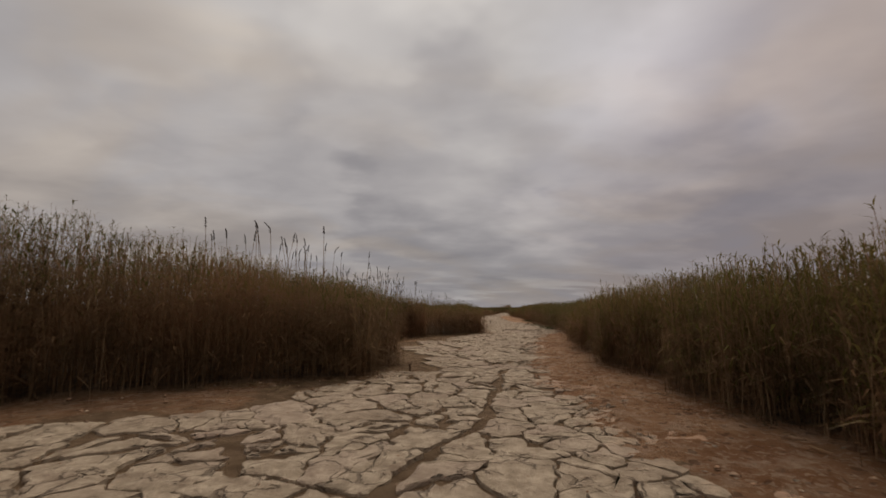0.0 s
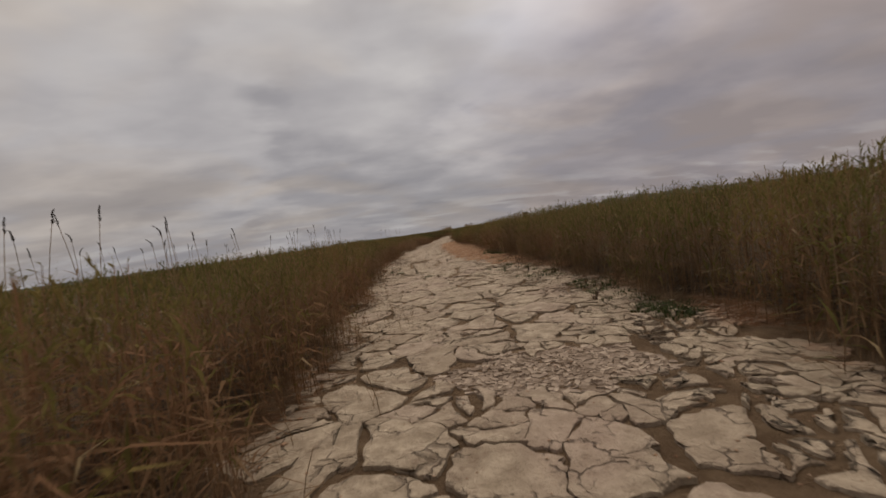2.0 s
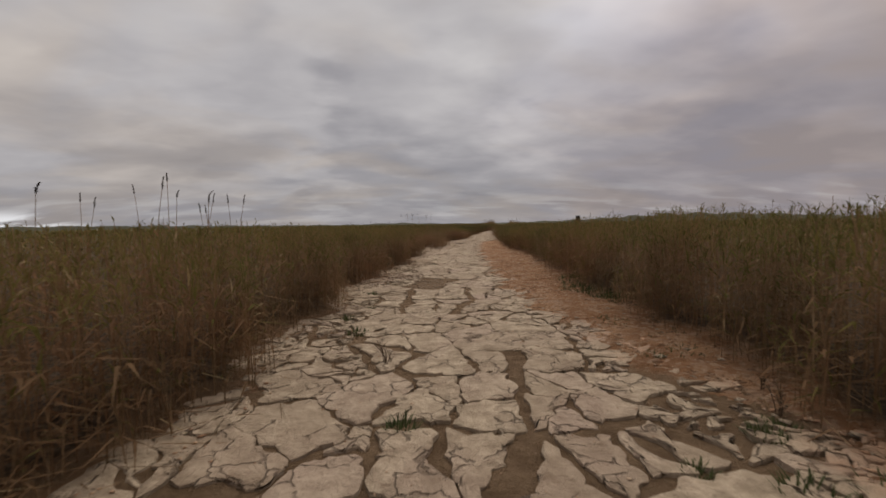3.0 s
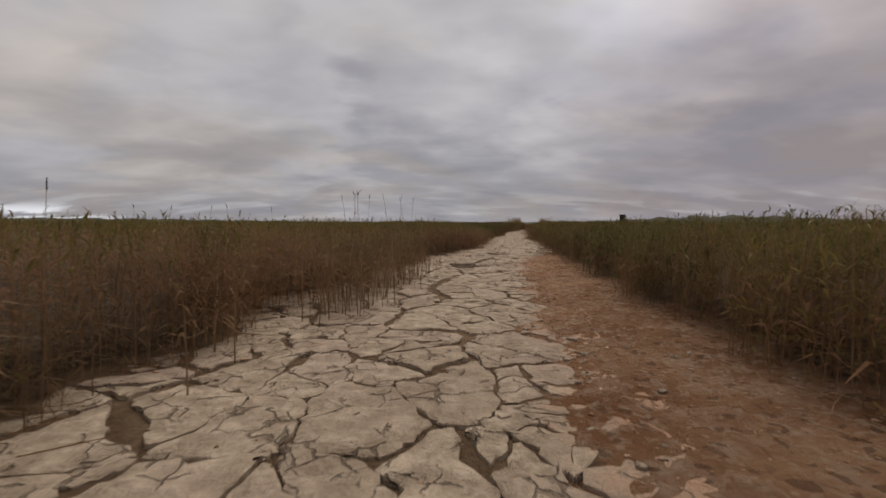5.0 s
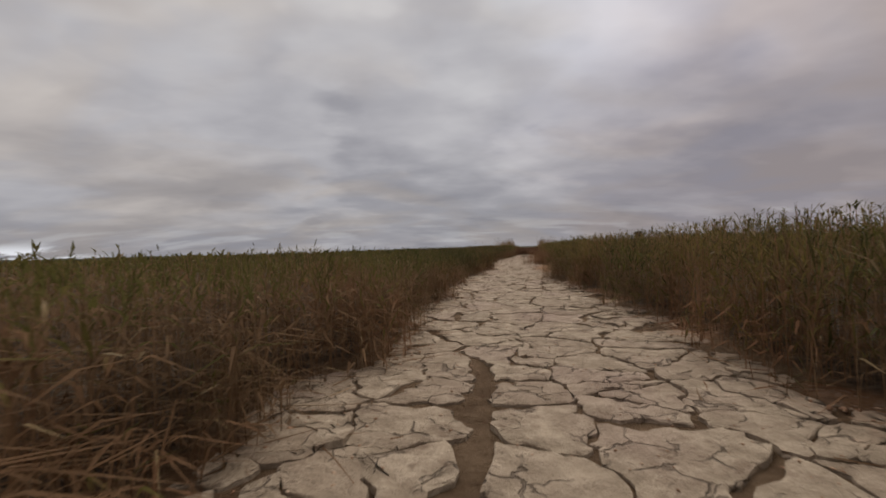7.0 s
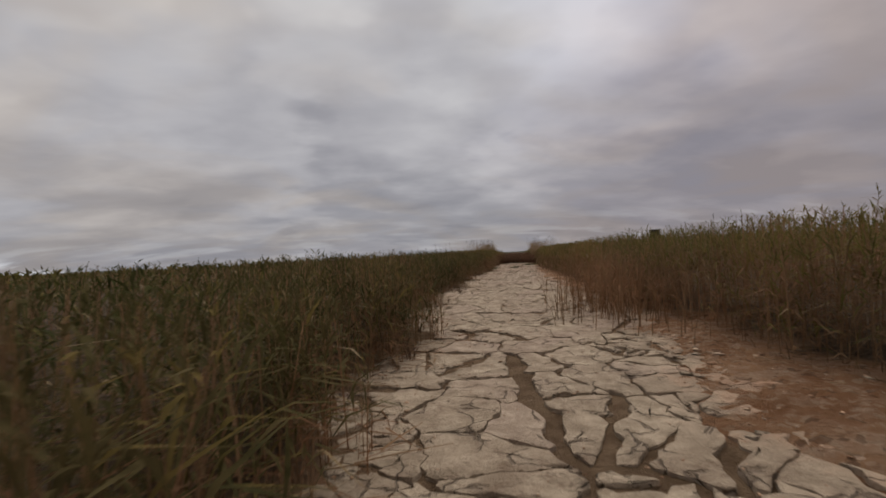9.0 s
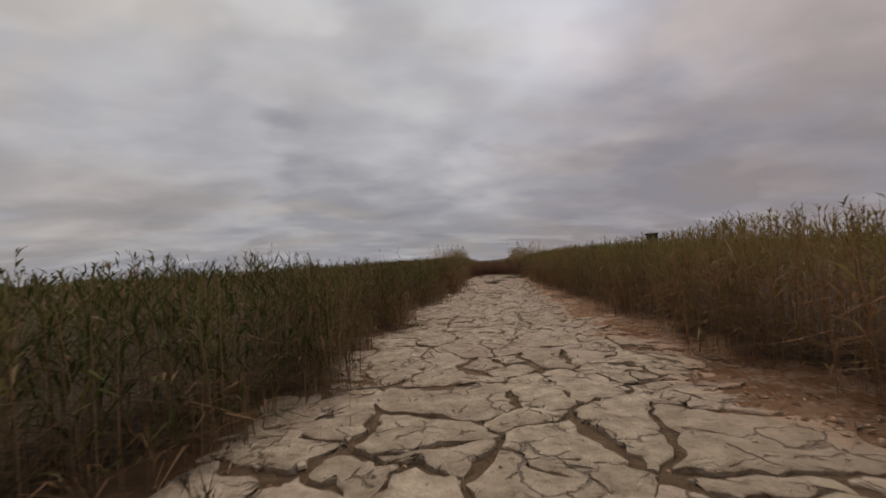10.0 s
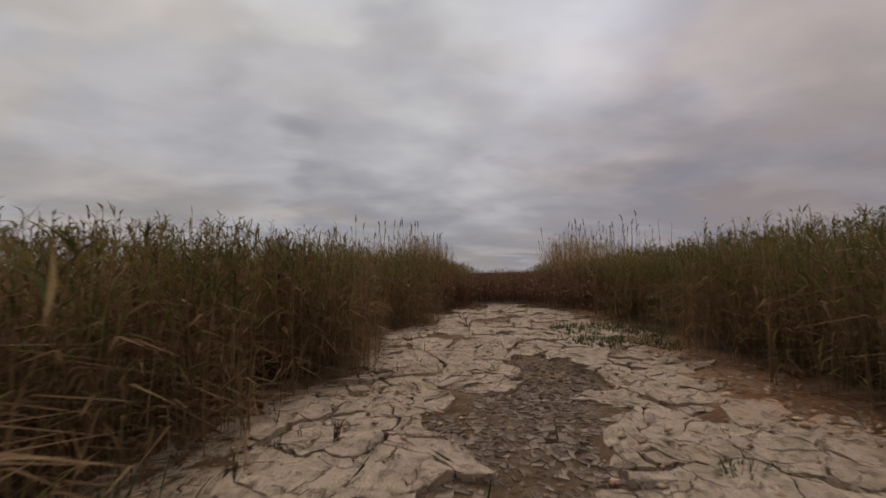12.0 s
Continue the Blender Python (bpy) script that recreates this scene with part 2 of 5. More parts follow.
def soil(n):
    """Ground sheet: damp crack mud, red-brown crumbled strip and dark litter soil, by the kind stored on the mesh."""
    p = place_of(n)
    c1, h1 = wet_mud(n)
    kind = n.add("ShaderNodeAttribute", attribute_name="soil_kind").outputs["Vector"]
    k = n.add("ShaderNodeSeparateXYZ", {0: kind}).outputs
    wob = n.math("SUBTRACT", n.noise(p, 3.2, 5.0, 0.65), 0.5)
    rust = n.noise(p, 1.3, 5.0, 0.6)
    red = n.mix(n.span(rust, 0.35, 0.68), (0.285, 0.136, 0.064), (0.440, 0.248, 0.135))
    red = n.mix(n.math("MULTIPLY", n.span(n.noise(p, 3.6, 6.0, 0.66), 0.50, 0.66), 0.7), red, (0.50, 0.335, 0.225))
    red = n.mix(n.math("MULTIPLY", n.span(n.noise(p, 9.0, 6.0, 0.7), 0.53, 0.66), 0.5), red, (0.56, 0.40, 0.275))
    red = n.mix(n.math("MULTIPLY", n.span(n.noise(p, 13.0, 5.0, 0.7), 0.57, 0.68), 0.55), red, (0.15, 0.08, 0.045))
    shift = n.vec("ADD", p, n.vec("MULTIPLY", n.add("ShaderNodeTexNoise", {"Vector": p, "Scale": 12.0, "Detail": 4.0}).outputs[1], (0.10, 0.10, 0.0)))
    for scale, lo, tone, amount in ((9.0, 0.80, (0.50, 0.33, 0.22), 0.35), (30.0, 0.86, (0.55, 0.39, 0.265), 0.5), (22.0, 0.90, (0.125, 0.066, 0.038), 0.6)):
        pick = n.add("ShaderNodeSeparateXYZ", {0: n.add("ShaderNodeTexVoronoi", {"Vector": shift, "Scale": scale}).outputs["Color"]}).outputs[0]
        red = n.mix(n.math("MULTIPLY", n.span(pick, lo, lo + 0.06), amount), red, tone)
    c = n.mix(n.span(n.math("ADD", k[0], n.math("MULTIPLY", wob, 0.9)), 0.30, 0.75), c1, red)
    litter = n.mix(n.span(n.noise(p, 18.0, 5.0, 0.7), 0.4, 0.66), (0.085, 0.060, 0.040), (0.20, 0.145, 0.095))
    c = n.mix(n.span(n.math("ADD", k[1], n.math("MULTIPLY", wob, 0.9)), 0.35, 0.65), c, litter)
    field = n.mix(n.span(n.noise(p, 0.06, 6.0, 0.6), 0.35, 0.65), (0.07, 0.062, 0.026), (0.13, 0.105, 0.045))
    c = n.mix(k[2], c, field)
    h = n.math("ADD", h1, n.math("MULTIPLY", n.noise(p, 19.0, 7.0, 0.75), 2.2))
    return c, h


def clod_soil(n):
    p = place_of(n)
    isl = n.add("ShaderNodeNewGeometry").outputs["Random Per Island"]
    c = n.ramp(isl, (0.0, (0.25, 0.135, 0.076)), (0.4, (0.34, 0.20, 0.12)), (0.75, (0.42, 0.27, 0.17)), (1.0, (0.52, 0.38, 0.265)))
    g = n.noise(p, 60.0, 4.0, 0.65)
    c = n.mix(n.math("MULTIPLY", n.span(g, 0.5, 0.72), 0.4), c, (0.15, 0.10, 0.07))
    return c, g


def chip_mud(n):
    p = place_of(n)
    isl = n.add("ShaderNodeNewGeometry").outputs["Random Per Island"]
    c = n.ramp(isl, (0.0, (0.21, 0.152, 0.108)), (0.5, (0.32, 0.245, 0.182)), (1.0, (0.45, 0.355, 0.268)))
    g = n.noise(p, 70.0, 4.0, 0.65)
    return n.mix(n.math("MULTIPLY", n.span(g, 0.5, 0.7), 0.4), c, (0.14, 0.10, 0.08)), g


def dark_chip_mud(n):
    p = place_of(n)
    isl = n.add("ShaderNodeNewGeometry").outputs["Random Per Island"]
    c = n.ramp(isl, (0.0, (0.110, 0.078, 0.060)), (0.5, (0.175, 0.128, 0.098)), (1.0, (0.26, 0.195, 0.150)))
    g = n.noise(p, 70.0, 4.0, 0.65)
    return n.mix(n.math("MULTIPLY", n.span(g, 0.5, 0.7), 0.4), c, (0.11, 0.082, 0.066)), g


def plant(dark, light, other, patch=0.35):
    """Leaf colours that change from blade to blade and from stretch to stretch of the bank."""
    def build(n):
        p = place_of(n)
        isl = n.add("ShaderNodeNewGeometry").outputs["Random Per Island"]
        c = n.mix(isl, dark, light)
        c = n.mix(n.span(n.noise(p, patch, 3.0, 0.6), 0.42, 0.62), c, other)
        tuft = n.noise(p, patch * 4.5, 3.0, 0.6)
        c = n.mix(n.math("MULTIPLY", n.span(tuft, 0.50, 0.68), 0.75), c, tuple(0.42 * v for v in light))
        c = n.mix(n.math("MULTIPLY", n.span(tuft, 0.46, 0.30), 0.55), c, light)
        c = n.mix(n.math("MULTIPLY", n.span(n.noise(p, 40.0, 2.0), 0.5, 0.7), 0.35), c, tuple(0.55 * v for v in dark))
        return c, None
    return build


M_PLATE = surface("dry_mud_plate", None, 0.9, depth=0.042, build=plate_mud)
M_SOIL = surface("channel_soil", None, 0.92, depth=0.06, build=soil, gloss=0.1)
M_CLOD = surface("red_brown_clod", None, 0.95, depth=0.004, build=clod_soil)
M_DARK_CHIP = surface("dark_mud_chip", None, 0.9, depth=0.003, build=dark_chip_mud, gloss=0.12)
M_CHIP = surface("curled_mud_chip", None, 0.9, depth=0.003, build=chip_mud, gloss=0.12)
M_LEAF = surface("reed_leaf_green", None, 0.8, through_light=0.42, gloss=0.03, build=plant((0.092, 0.086, 0.026), (0.150, 0.134, 0.042), (0.190, 0.138, 0.048)))
# darker copy of the green leaf: the bank's shade put into its colour
M_LEAF_SHADED = surface("reed_leaf_shaded", None, 0.8, through_light=0.3, gloss=0.03, build=plant((0.042, 0.048, 0.016), (0.080, 0.084, 0.028), (0.105, 0.080, 0.034)))
M_DEAD = surface("reed_leaf_dead", None, 0.85, through_light=0.5, gloss=0.03, build=plant((0.182, 0.110, 0.061), (0.270, 0.173, 0.097), (0.262, 0.140, 0.076)))
M_STEM = surface("reed_stem", None, 0.75, gloss=0.06, build=plant((0.170, 0.105, 0.058), (0.30, 0.205, 0.115), (0.24, 0.142, 0.076)))
M_HEAD = surface("reed_seed_head", None, 0.9, build=plant((0.075, 0.060, 0.050), (0.14, 0.112, 0.09), (0.115, 0.09, 0.07)))
M_GOLD = surface("golden_reed_leaf", None, 0.65, through_light=0.3, build=plant((0.20, 0.135, 0.06), (0.36, 0.26, 0.13), (0.28, 0.19, 0.09)))
M_RUST = surface("rotten_reed", None, 0.85, through_light=0.3, gloss=0.03, build=plant((0.110, 0.060, 0.038), (0.190, 0.112, 0.068), (0.165, 0.085, 0.052)))
REED_MATERIALS = [M_LEAF, M_DEAD, M_STEM, M_GOLD, M_LEAF_SHADED]
M_GRASS = surface("fresh_grass", None, 0.6, through_light=0.3, gloss=0.1, build=plant((0.050, 0.064, 0.024), (0.100, 0.118, 0.044), (0.078, 0.085, 0.034), 2.0))
M_DRY = surface("dry_twig", None, 0.8, build=plant((0.06, 0.038, 0.022), (0.15, 0.095, 0.055), (0.11, 0.06, 0.035), 1.0))
M_WOOD = surface("weathered_board", None, 0.85, build=plant((0.035, 0.028, 0.022), (0.07, 0.055, 0.042), (0.05, 0.04, 0.03), 1.5))
M_RIDGE = surface("far_brush", None, 0.95, build=plant((0.045, 0.044, 0.026), (0.07, 0.066, 0.036), (0.06, 0.058, 0.034), 0.02))

# ---- plan of the channel: s metres along it, lat metres to its right ----
HEADING = [7.91, 7.90, 7.91, 7.97, 8.19, 8.25, 7.06, 5.43, 6.30, 8.17, 8.43, 9.02, 11.29, 12.41, 13.59, 14.24, 14.52, 14.67, 14.75, 14.78, 14.09, 9.77]  # compass, every 8 m from s = -24
LEFT_S = [0, 4, 5.7, 7.5, 8.5, 12, 14.3, 15.6, 16.4, 20, 24, 26, 28, 32, 36, 40, 43.6, 44.6, 47.6, 49, 52, 53.6, 54.3, 56.4, 60, 64, 68, 72, 76, 80, 84, 88, 92, 96, 100, 104, 108]
LEFT = [-6.0, -4.6, -1.75, -2.0, -3.1, -3.0, -2.6, -1.15, -0.95, -1.25, -1.60, -1.75, -1.85, -2.2, -1.98, -1.96, -2.3, -2.6, -2.35, -2.08, -1.96, -1.78, -1.38, -1.08, -0.98, -1.05, -1.14, -0.68, -0.92, -1.40, -1.22, -1.38, -1.05, -1.13, -1.28, -1.25, -0.94]  # reed edges
RIGHT = [2.3, 2.02, 1.60, 1.84, 2.22, 2.24, 2.14, 2.08, 1.97, 2.08, 2.15, 1.74, 1.69, 1.64, 1.56, 1.64, 1.60, 1.21, 2.11, 1.99, 1.77, 1.85, 1.84, 1.70, 1.63, 1.76, 1.70, 1.44, 0.81]
CRUST_S = [0, 6, 12, 15, 18, 24, 28, 31, 36, 46, 50, 52, 54, 57, 62, 68, 74, 78, 82, 86, 90, 94, 99, 104]
CRUST = [1.5, 0.6, 0.9, 1.3, 2.2, 2.3, 1.4, 0.85, 0.6, 0.5, 0.5, 0.75, 1.35, 1.6, 1.6, 1.5, 1.15, 1.7, 1.5, 1.25, 1.35, 1.32, 1.4, 1.3]
TALL_S = [-10, 0, 4.5, 6, 12, 16, 20, 25, 30, 35, 46, 50, 54, 58, 74, 83, 90, 95, 100, 112]
TALL_R = [1.5, 1.5, 1.42, 1.34, 1.17, 1.24, 1.08, 1.19, 1.24, 1.17, 0.97, 0.96, 0.90, 0.99, 1.0, 1.07, 1.06, 1.10, 1.08, 1.1]
TALL_L = [2.1, 2.1, 1.66, 1.15, 1.33, 1.10, 0.98, 1.06, 1.08, 1.02, 0.88, 0.88, 1.02, 0.78, 0.75, 0.92, 0.92, 0.93, 1.08, 1.12]
END = 107.0  # the reeds close across the channel here

_s = np.arange(-3000.0, 3000.0, 0.25)
_h = np.radians(np.interp(_s, np.arange(len(HEADING)) * 8.0 - 24, HEADING))
_x, _y = np.cumsum(np.sin(_h)) * 0.25, np.cumsum(np.cos(_h)) * 0.25
_zero = int(np.argmin(np.abs(_s)))
_x, _y = _x - _x[_zero], _y - _y[_zero]


def spot(s, lat):
    """World x and y of a place in the plan."""
    h = np.interp(s, _s, _h)
    return np.interp(s, _s, _x) + lat * np.cos(h), np.interp(s, _s, _y) - lat * np.sin(h)


def left_edge(s):
    s = np.asarray(s, float)
    e = np.interp(s, LEFT_S, LEFT)
    return e + 0.16 * np.sin(1.9 * s + 1.0) + 0.10 * np.sin(4.7 * s)


def right_edge(s):
    s = np.asarray(s, float)
    e = np.interp(s, np.arange(len(RIGHT)) * 4.0, RIGHT)
    return e + 0.12 * np.sin(2.3 * s + 0.4) + 0.08 * np.sin(5.3 * s + 2.0)


def crust_edge(s):
    return np.interp(s, CRUST_S, CRUST) + 0.10 * np.sin(3.1 * np.asarray(s, float)) + 0.06 * np.sin(7.7 * np.asarray(s, float))


# bare patches without plates: s, lat, half length, half width, chips or plain mud
PATCHES = [(19.0, 0.62, 0.52, 0.78, True), (49.7, -0.84, 0.62, 0.42, True), (53.4, -0.22, 0.40, 0.38, True), (32.3, -0.72, 0.75, 0.42, False),
           (97.9, 0.03, 0.85, 0.42, True), (99.2, 0.33, 0.95, 0.36, True)]


def in_patch(s, lat, grow=0.0):
    for ps, pl, a, b, chips in PATCHES:
        if ((s - ps) / (a + grow)) ** 2 + ((lat - pl) / (b + grow)) ** 2 < 1 + 0.25 * math.sin(9 * s + 7 * lat):
            return True
    return False


def mesh_from(name, verts, faces, mats, index=None, smooth=False):
    me = bpy.data.meshes.new(name)
    me.from_pydata(verts, [], faces)
    for m in mats:
        me.materials.append(m)
    if index is not None:
        me.polygons.foreach_set("material_index", index)
    if smooth:
        me.polygons.foreach_set("use_smooth", [True] * len(faces))
    me.update()
    return me


def raw_mesh(name, verts, tris, mats, index):
    """A large mesh from arrays of corners and triangles."""
    me = bpy.data.meshes.new(name)
    verts, tris = np.asarray(verts, np.float32), np.asarray(tris, np.int32)
    me.vertices.add(len(verts))
    me.vertices.foreach_set("co", verts.ravel())
    me.loops.add(tris.size)
    me.loops.foreach_set("vertex_index", tris.ravel())
    me.polygons.add(len(tris))
    me.polygons.foreach_set("loop_start", np.arange(0, tris.size, 3, dtype=np.int32))
    for m in mats:
        me.materials.append(m)
    me.polygons.foreach_set("material_index", np.asarray(index, np.int32))
    me.update(calc_edges=True)
    return me


def part(name, mesh, parent, label="", kind=""):
    ob = new(name, mesh)
    ob.parent = parent
    return tagged(ob, label, kind=kind)


# ---- ground: one sheet to the horizon ----


def make_ground():
    fine = np.arange(-3.6, 3.61, 0.11)
    side = 3.6 + np.cumsum(0.15 * 1.22 ** np.arange(39))
    lats = np.concatenate([-side[::-1], fine, side])
    near = np.arange(-4.0, 112.0, 0.22)
    fore = -4.0 - np.cumsum(0.2 * 1.28 ** np.arange(31))
    back = 112.0 + np.cumsum(0.2 * 1.28 ** np.arange(33))
    ss = np.concatenate([fore[::-1], near, back])
    S, L = np.meshgrid(ss, lats, indexing="ij")
    X, Y = spot(S, L)
    le, re, ce = left_edge(S), right_edge(S), crust_edge(S)
    bank = np.clip(np.maximum(le - L, L - re) / 0.5, 0, 1)
    bank = np.maximum(bank, np.clip((S - END) / 1.5, 0, 1))
    red = np.clip((L - ce + 0.05) / 0.2, 0, 1) * (1 - bank)
    red = np.maximum(red, np.clip(1 - (L - le) / 0.35, 0, 1) * 0.55 * (1 - bank))
    red = np.maximum(red, np.clip((np.where(S > 3.7, -2.35, -3.5) + 0.2 * np.sin(2.1 * S) - L) / 0.3, 0, 1) * np.clip((17 - S) / 1.5, 0, 1) * (1 - bank) * 0.6)
    lump = (np.sin(5.1 * S + 3 * np.sin(2.3 * L)) * np.sin(6.3 * L + 2 * np.sin(1.7 * S)) + 0.6 * np.sin(13.7 * S + 5 * L) * np.sin(11.9 * L - 4 * S))
    Z = -0.023 + 0.004 * lump + red * (0.016 + 0.014 * lump) + bank * (0.09 + 0.02 * lump)
    far = np.clip((np.abs(L) - 14) / 30, 0, 1)
    far = np.maximum(far, np.clip((S - 122) / 20, 0, 1))
    Z = Z + far * 0.35
    nl = len(lats)
    a = (np.arange(len(ss) - 1)[:, None] * nl + np.arange(nl - 1)[None, :]).ravel()
    tris = np.concatenate([np.stack([a, a + nl, a + nl + 1], 1), np.stack([a, a + nl + 1, a + 1], 1)])
    tris = tris[:, ::-1]
    me = raw_mesh("ground", np.stack([X.ravel(), Y.ravel(), Z.ravel()], 1), tris, [M_SOIL], np.zeros(len(tris)))
    me.polygons.foreach_set("use_smooth", np.ones(len(tris), bool))
    kind = me.attributes.new("soil_kind", "FLOAT_VECTOR", "POINT")
    kind.data.foreach_set("vector", np.stack([red.ravel(), bank.ravel(), far.ravel()], 1).astype(np.float32).ravel())
    ob = new("ground", me)
    return tagged(ob, "damp brown mud with a red-brown crumbled strip and reed litter", "ground", kind="structure")


ground = make_ground()

# ---- far ridge of brush on the horizon ----


def make_ridge():
    rnd = random.Random(5)
    verts, faces = [], []
    n = 420
    for i in range(n):
        c = -75 + 150 * i / (n - 1)
        d = 620 + 60 * math.sin(c * 0.11)
        rise = 0.28 + 1.15 * math.exp(-((c - 34) / 13) ** 2) + 0.25 * math.exp(-((c + 4) / 4) ** 2) + 0.3 * math.exp(-((c + 40) / 20) ** 2)
        rise *= 0.9 + 0.12 * math.sin(c * 1.7) + 0.10 * rnd.random() + (0.15 if rnd.random() < 0.08 else 0)
        top = d * math.tan(radians(rise * 0.75))
        a = radians(c)
        for k, (dd, z) in enumerate(((d - 40, -1.0), (d - 12, top * 0.8), (d, top), (d + 40, -1.0))):
            verts.append((6 + dd * math.sin(a), 60 + dd * math.cos(a), z))
        if i:
            for k in range(3):
                q = (i - 1) * 4 + k
                faces.append((q, q + 4, q + 5, q + 1))
    return tagged(new("backdrop", mesh_from("far_ridge", verts, faces, [M_RIDGE])), "low dark ridge of brush along the horizon", "ridge", kind="structure")


make_ridge()

# ---- reeds ----


def strips(base, up, out, width_dir, length, arch, width, levels, taper):
    """Many blades at once. base, up, out, width_dir: N x 3; returns verts (N, 2*levels, 3) and local triangles."""
    k = np.linspace(0, 1, levels)[None, :, None]
    L = length[:, None, None]
    line = base[:, None, :] + up[:, None, :] * (L * k * (1 - arch[:, None, None] * 0.5 * k)) + out[:, None, :] * (L * arch[:, None, None] * k ** 1.6)
    w = (width[:, None, None] * 0.5) * (1 - taper * k ** 1.5)
    v = np.concatenate([line - width_dir[:, None, :] * w, line + width_dir[:, None, :] * w], axis=1)
    if taper > 0.9:  # a leaf ends in a point
        v = v[:, :-1].copy()
        v[:, levels - 1] = line[:, -1]
        v = np.concatenate([v[:, :levels], v[:, levels:]], axis=1)
        return v, np.array([(0, levels, levels + 1), (0, levels + 1, 1), (1, levels + 1, 2)])
    t = []
    for i in range(levels - 1):
        t += [(i, levels + i, levels + i + 1), (i, levels + i + 1, i + 1)]
    return v, np.array(t)


class Bed:
    """Collects blades into one mesh."""

    def __init__(self):
        self.v, self.t, self.m, self.count = [], [], [], 0

    def put(self, v, t, mat):
        n, k = v.shape[0], v.shape[1]
        self.v.append(v.reshape(-1, 3))
        self.t.append((t[None] + (self.count + np.arange(n) * k)[:, None, None]).reshape(-1, 3))
        mat = np.broadcast_to(np.asarray(mat), (n,))
        self.m.append(np.repeat(mat, len(t)))
        self.count += n * k

    def mesh(self, name, mats):
        return raw_mesh(name, np.concatenate(self.v), np.concatenate(self.t), mats, np.concatenate(self.m))


def unit(a):
    return np.stack([np.cos(a), np.sin(a), np.zeros_like(a)], 1)


def leaves_at(base, up, out, side, length, arch, width):
    """Pointed leaves folded once: base, two corners of the widest place, tip."""
    def at(k):
        k = k[:, None] if isinstance(k, np.ndarray) else k
        return base + up * (length[:, None] * k * (1 - arch[:, None] * 0.5 * k)) + out * (length * arch)[:, None] * k ** 1.6
    mid = at(0.45)
    w = side * (width * 0.5)[:, None]
    return np.stack([base, mid - w, mid + w, at(1.0)], 1), np.array([(0, 2, 1), (1, 2, 3)])


def grow(bed, rs, x, y, z, tall, leaves, stem_w, leaf_w, leaf_len, green_from, tops, bushy):
    """Reed stems with leaves at x, y, z. Materials: 0 leaf, 1 dead leaf, 2 stem, 3 gold, 4 shaded green."""
    n = len(x)
    base = np.stack([x, y, z], 1)
    lean_a = rs.uniform(0, 2 * np.pi, n)
    lean = rs.gamma(2.0, 0.055, n)
    up = np.repeat([[0, 0, 1.0]], n, 0)
    out = unit(lean_a)
    width = np.full(n, stem_w) * rs.uniform(0.7, 1.3, n)
    v, t = strips(base, up, out, unit(lean_a + rs.uniform(0, 3, n)), tall, lean, width, 3, 0.5)
    bed.put(v, t, np.where(rs.uniform(0, 1, n) < 0.6, 1, 2))
    for i in range(leaves):
        f = 1 - 0.92 * rs.uniform(0.0, 1, n) ** 1.8
        p = base + up * (tall * f * (1 - lean * 0.5 * f))[:, None] + out * (tall * lean * f ** 1.6)[:, None]
        a = rs.uniform(0, 2 * np.pi, n)
        arch = rs.uniform(0.35, 1.2 + bushy, n)
        dead = (f < green_from + rs.normal(0, 0.17, n))
        high = np.clip((f - 0.6) / 0.4, 0, 1)
        arch = np.where(dead, arch + 0.5, arch) * (1 - 0.25 * high)
        size = leaf_len * rs.uniform(0.5, 1.3, n) / (0.75 + 0.45 * arch) * (1 - 0.78 * high)
        tilt = unit(rs.uniform(0, 2 * np.pi, n)) * rs.uniform(0, 0.5, n)[:, None]
        v, t = leaves_at(p, up + tilt, unit(a), unit(a + np.pi / 2 + rs.normal(0, 0.5, n)), size, arch, leaf_w * (1 - 0.5 * high) * rs.uniform(0.6, 1.4, n))
        bed.put(v, t, np.where(rs.uniform(0, 1, n) < 0.022, 3, np.where(dead, 1, tops)))


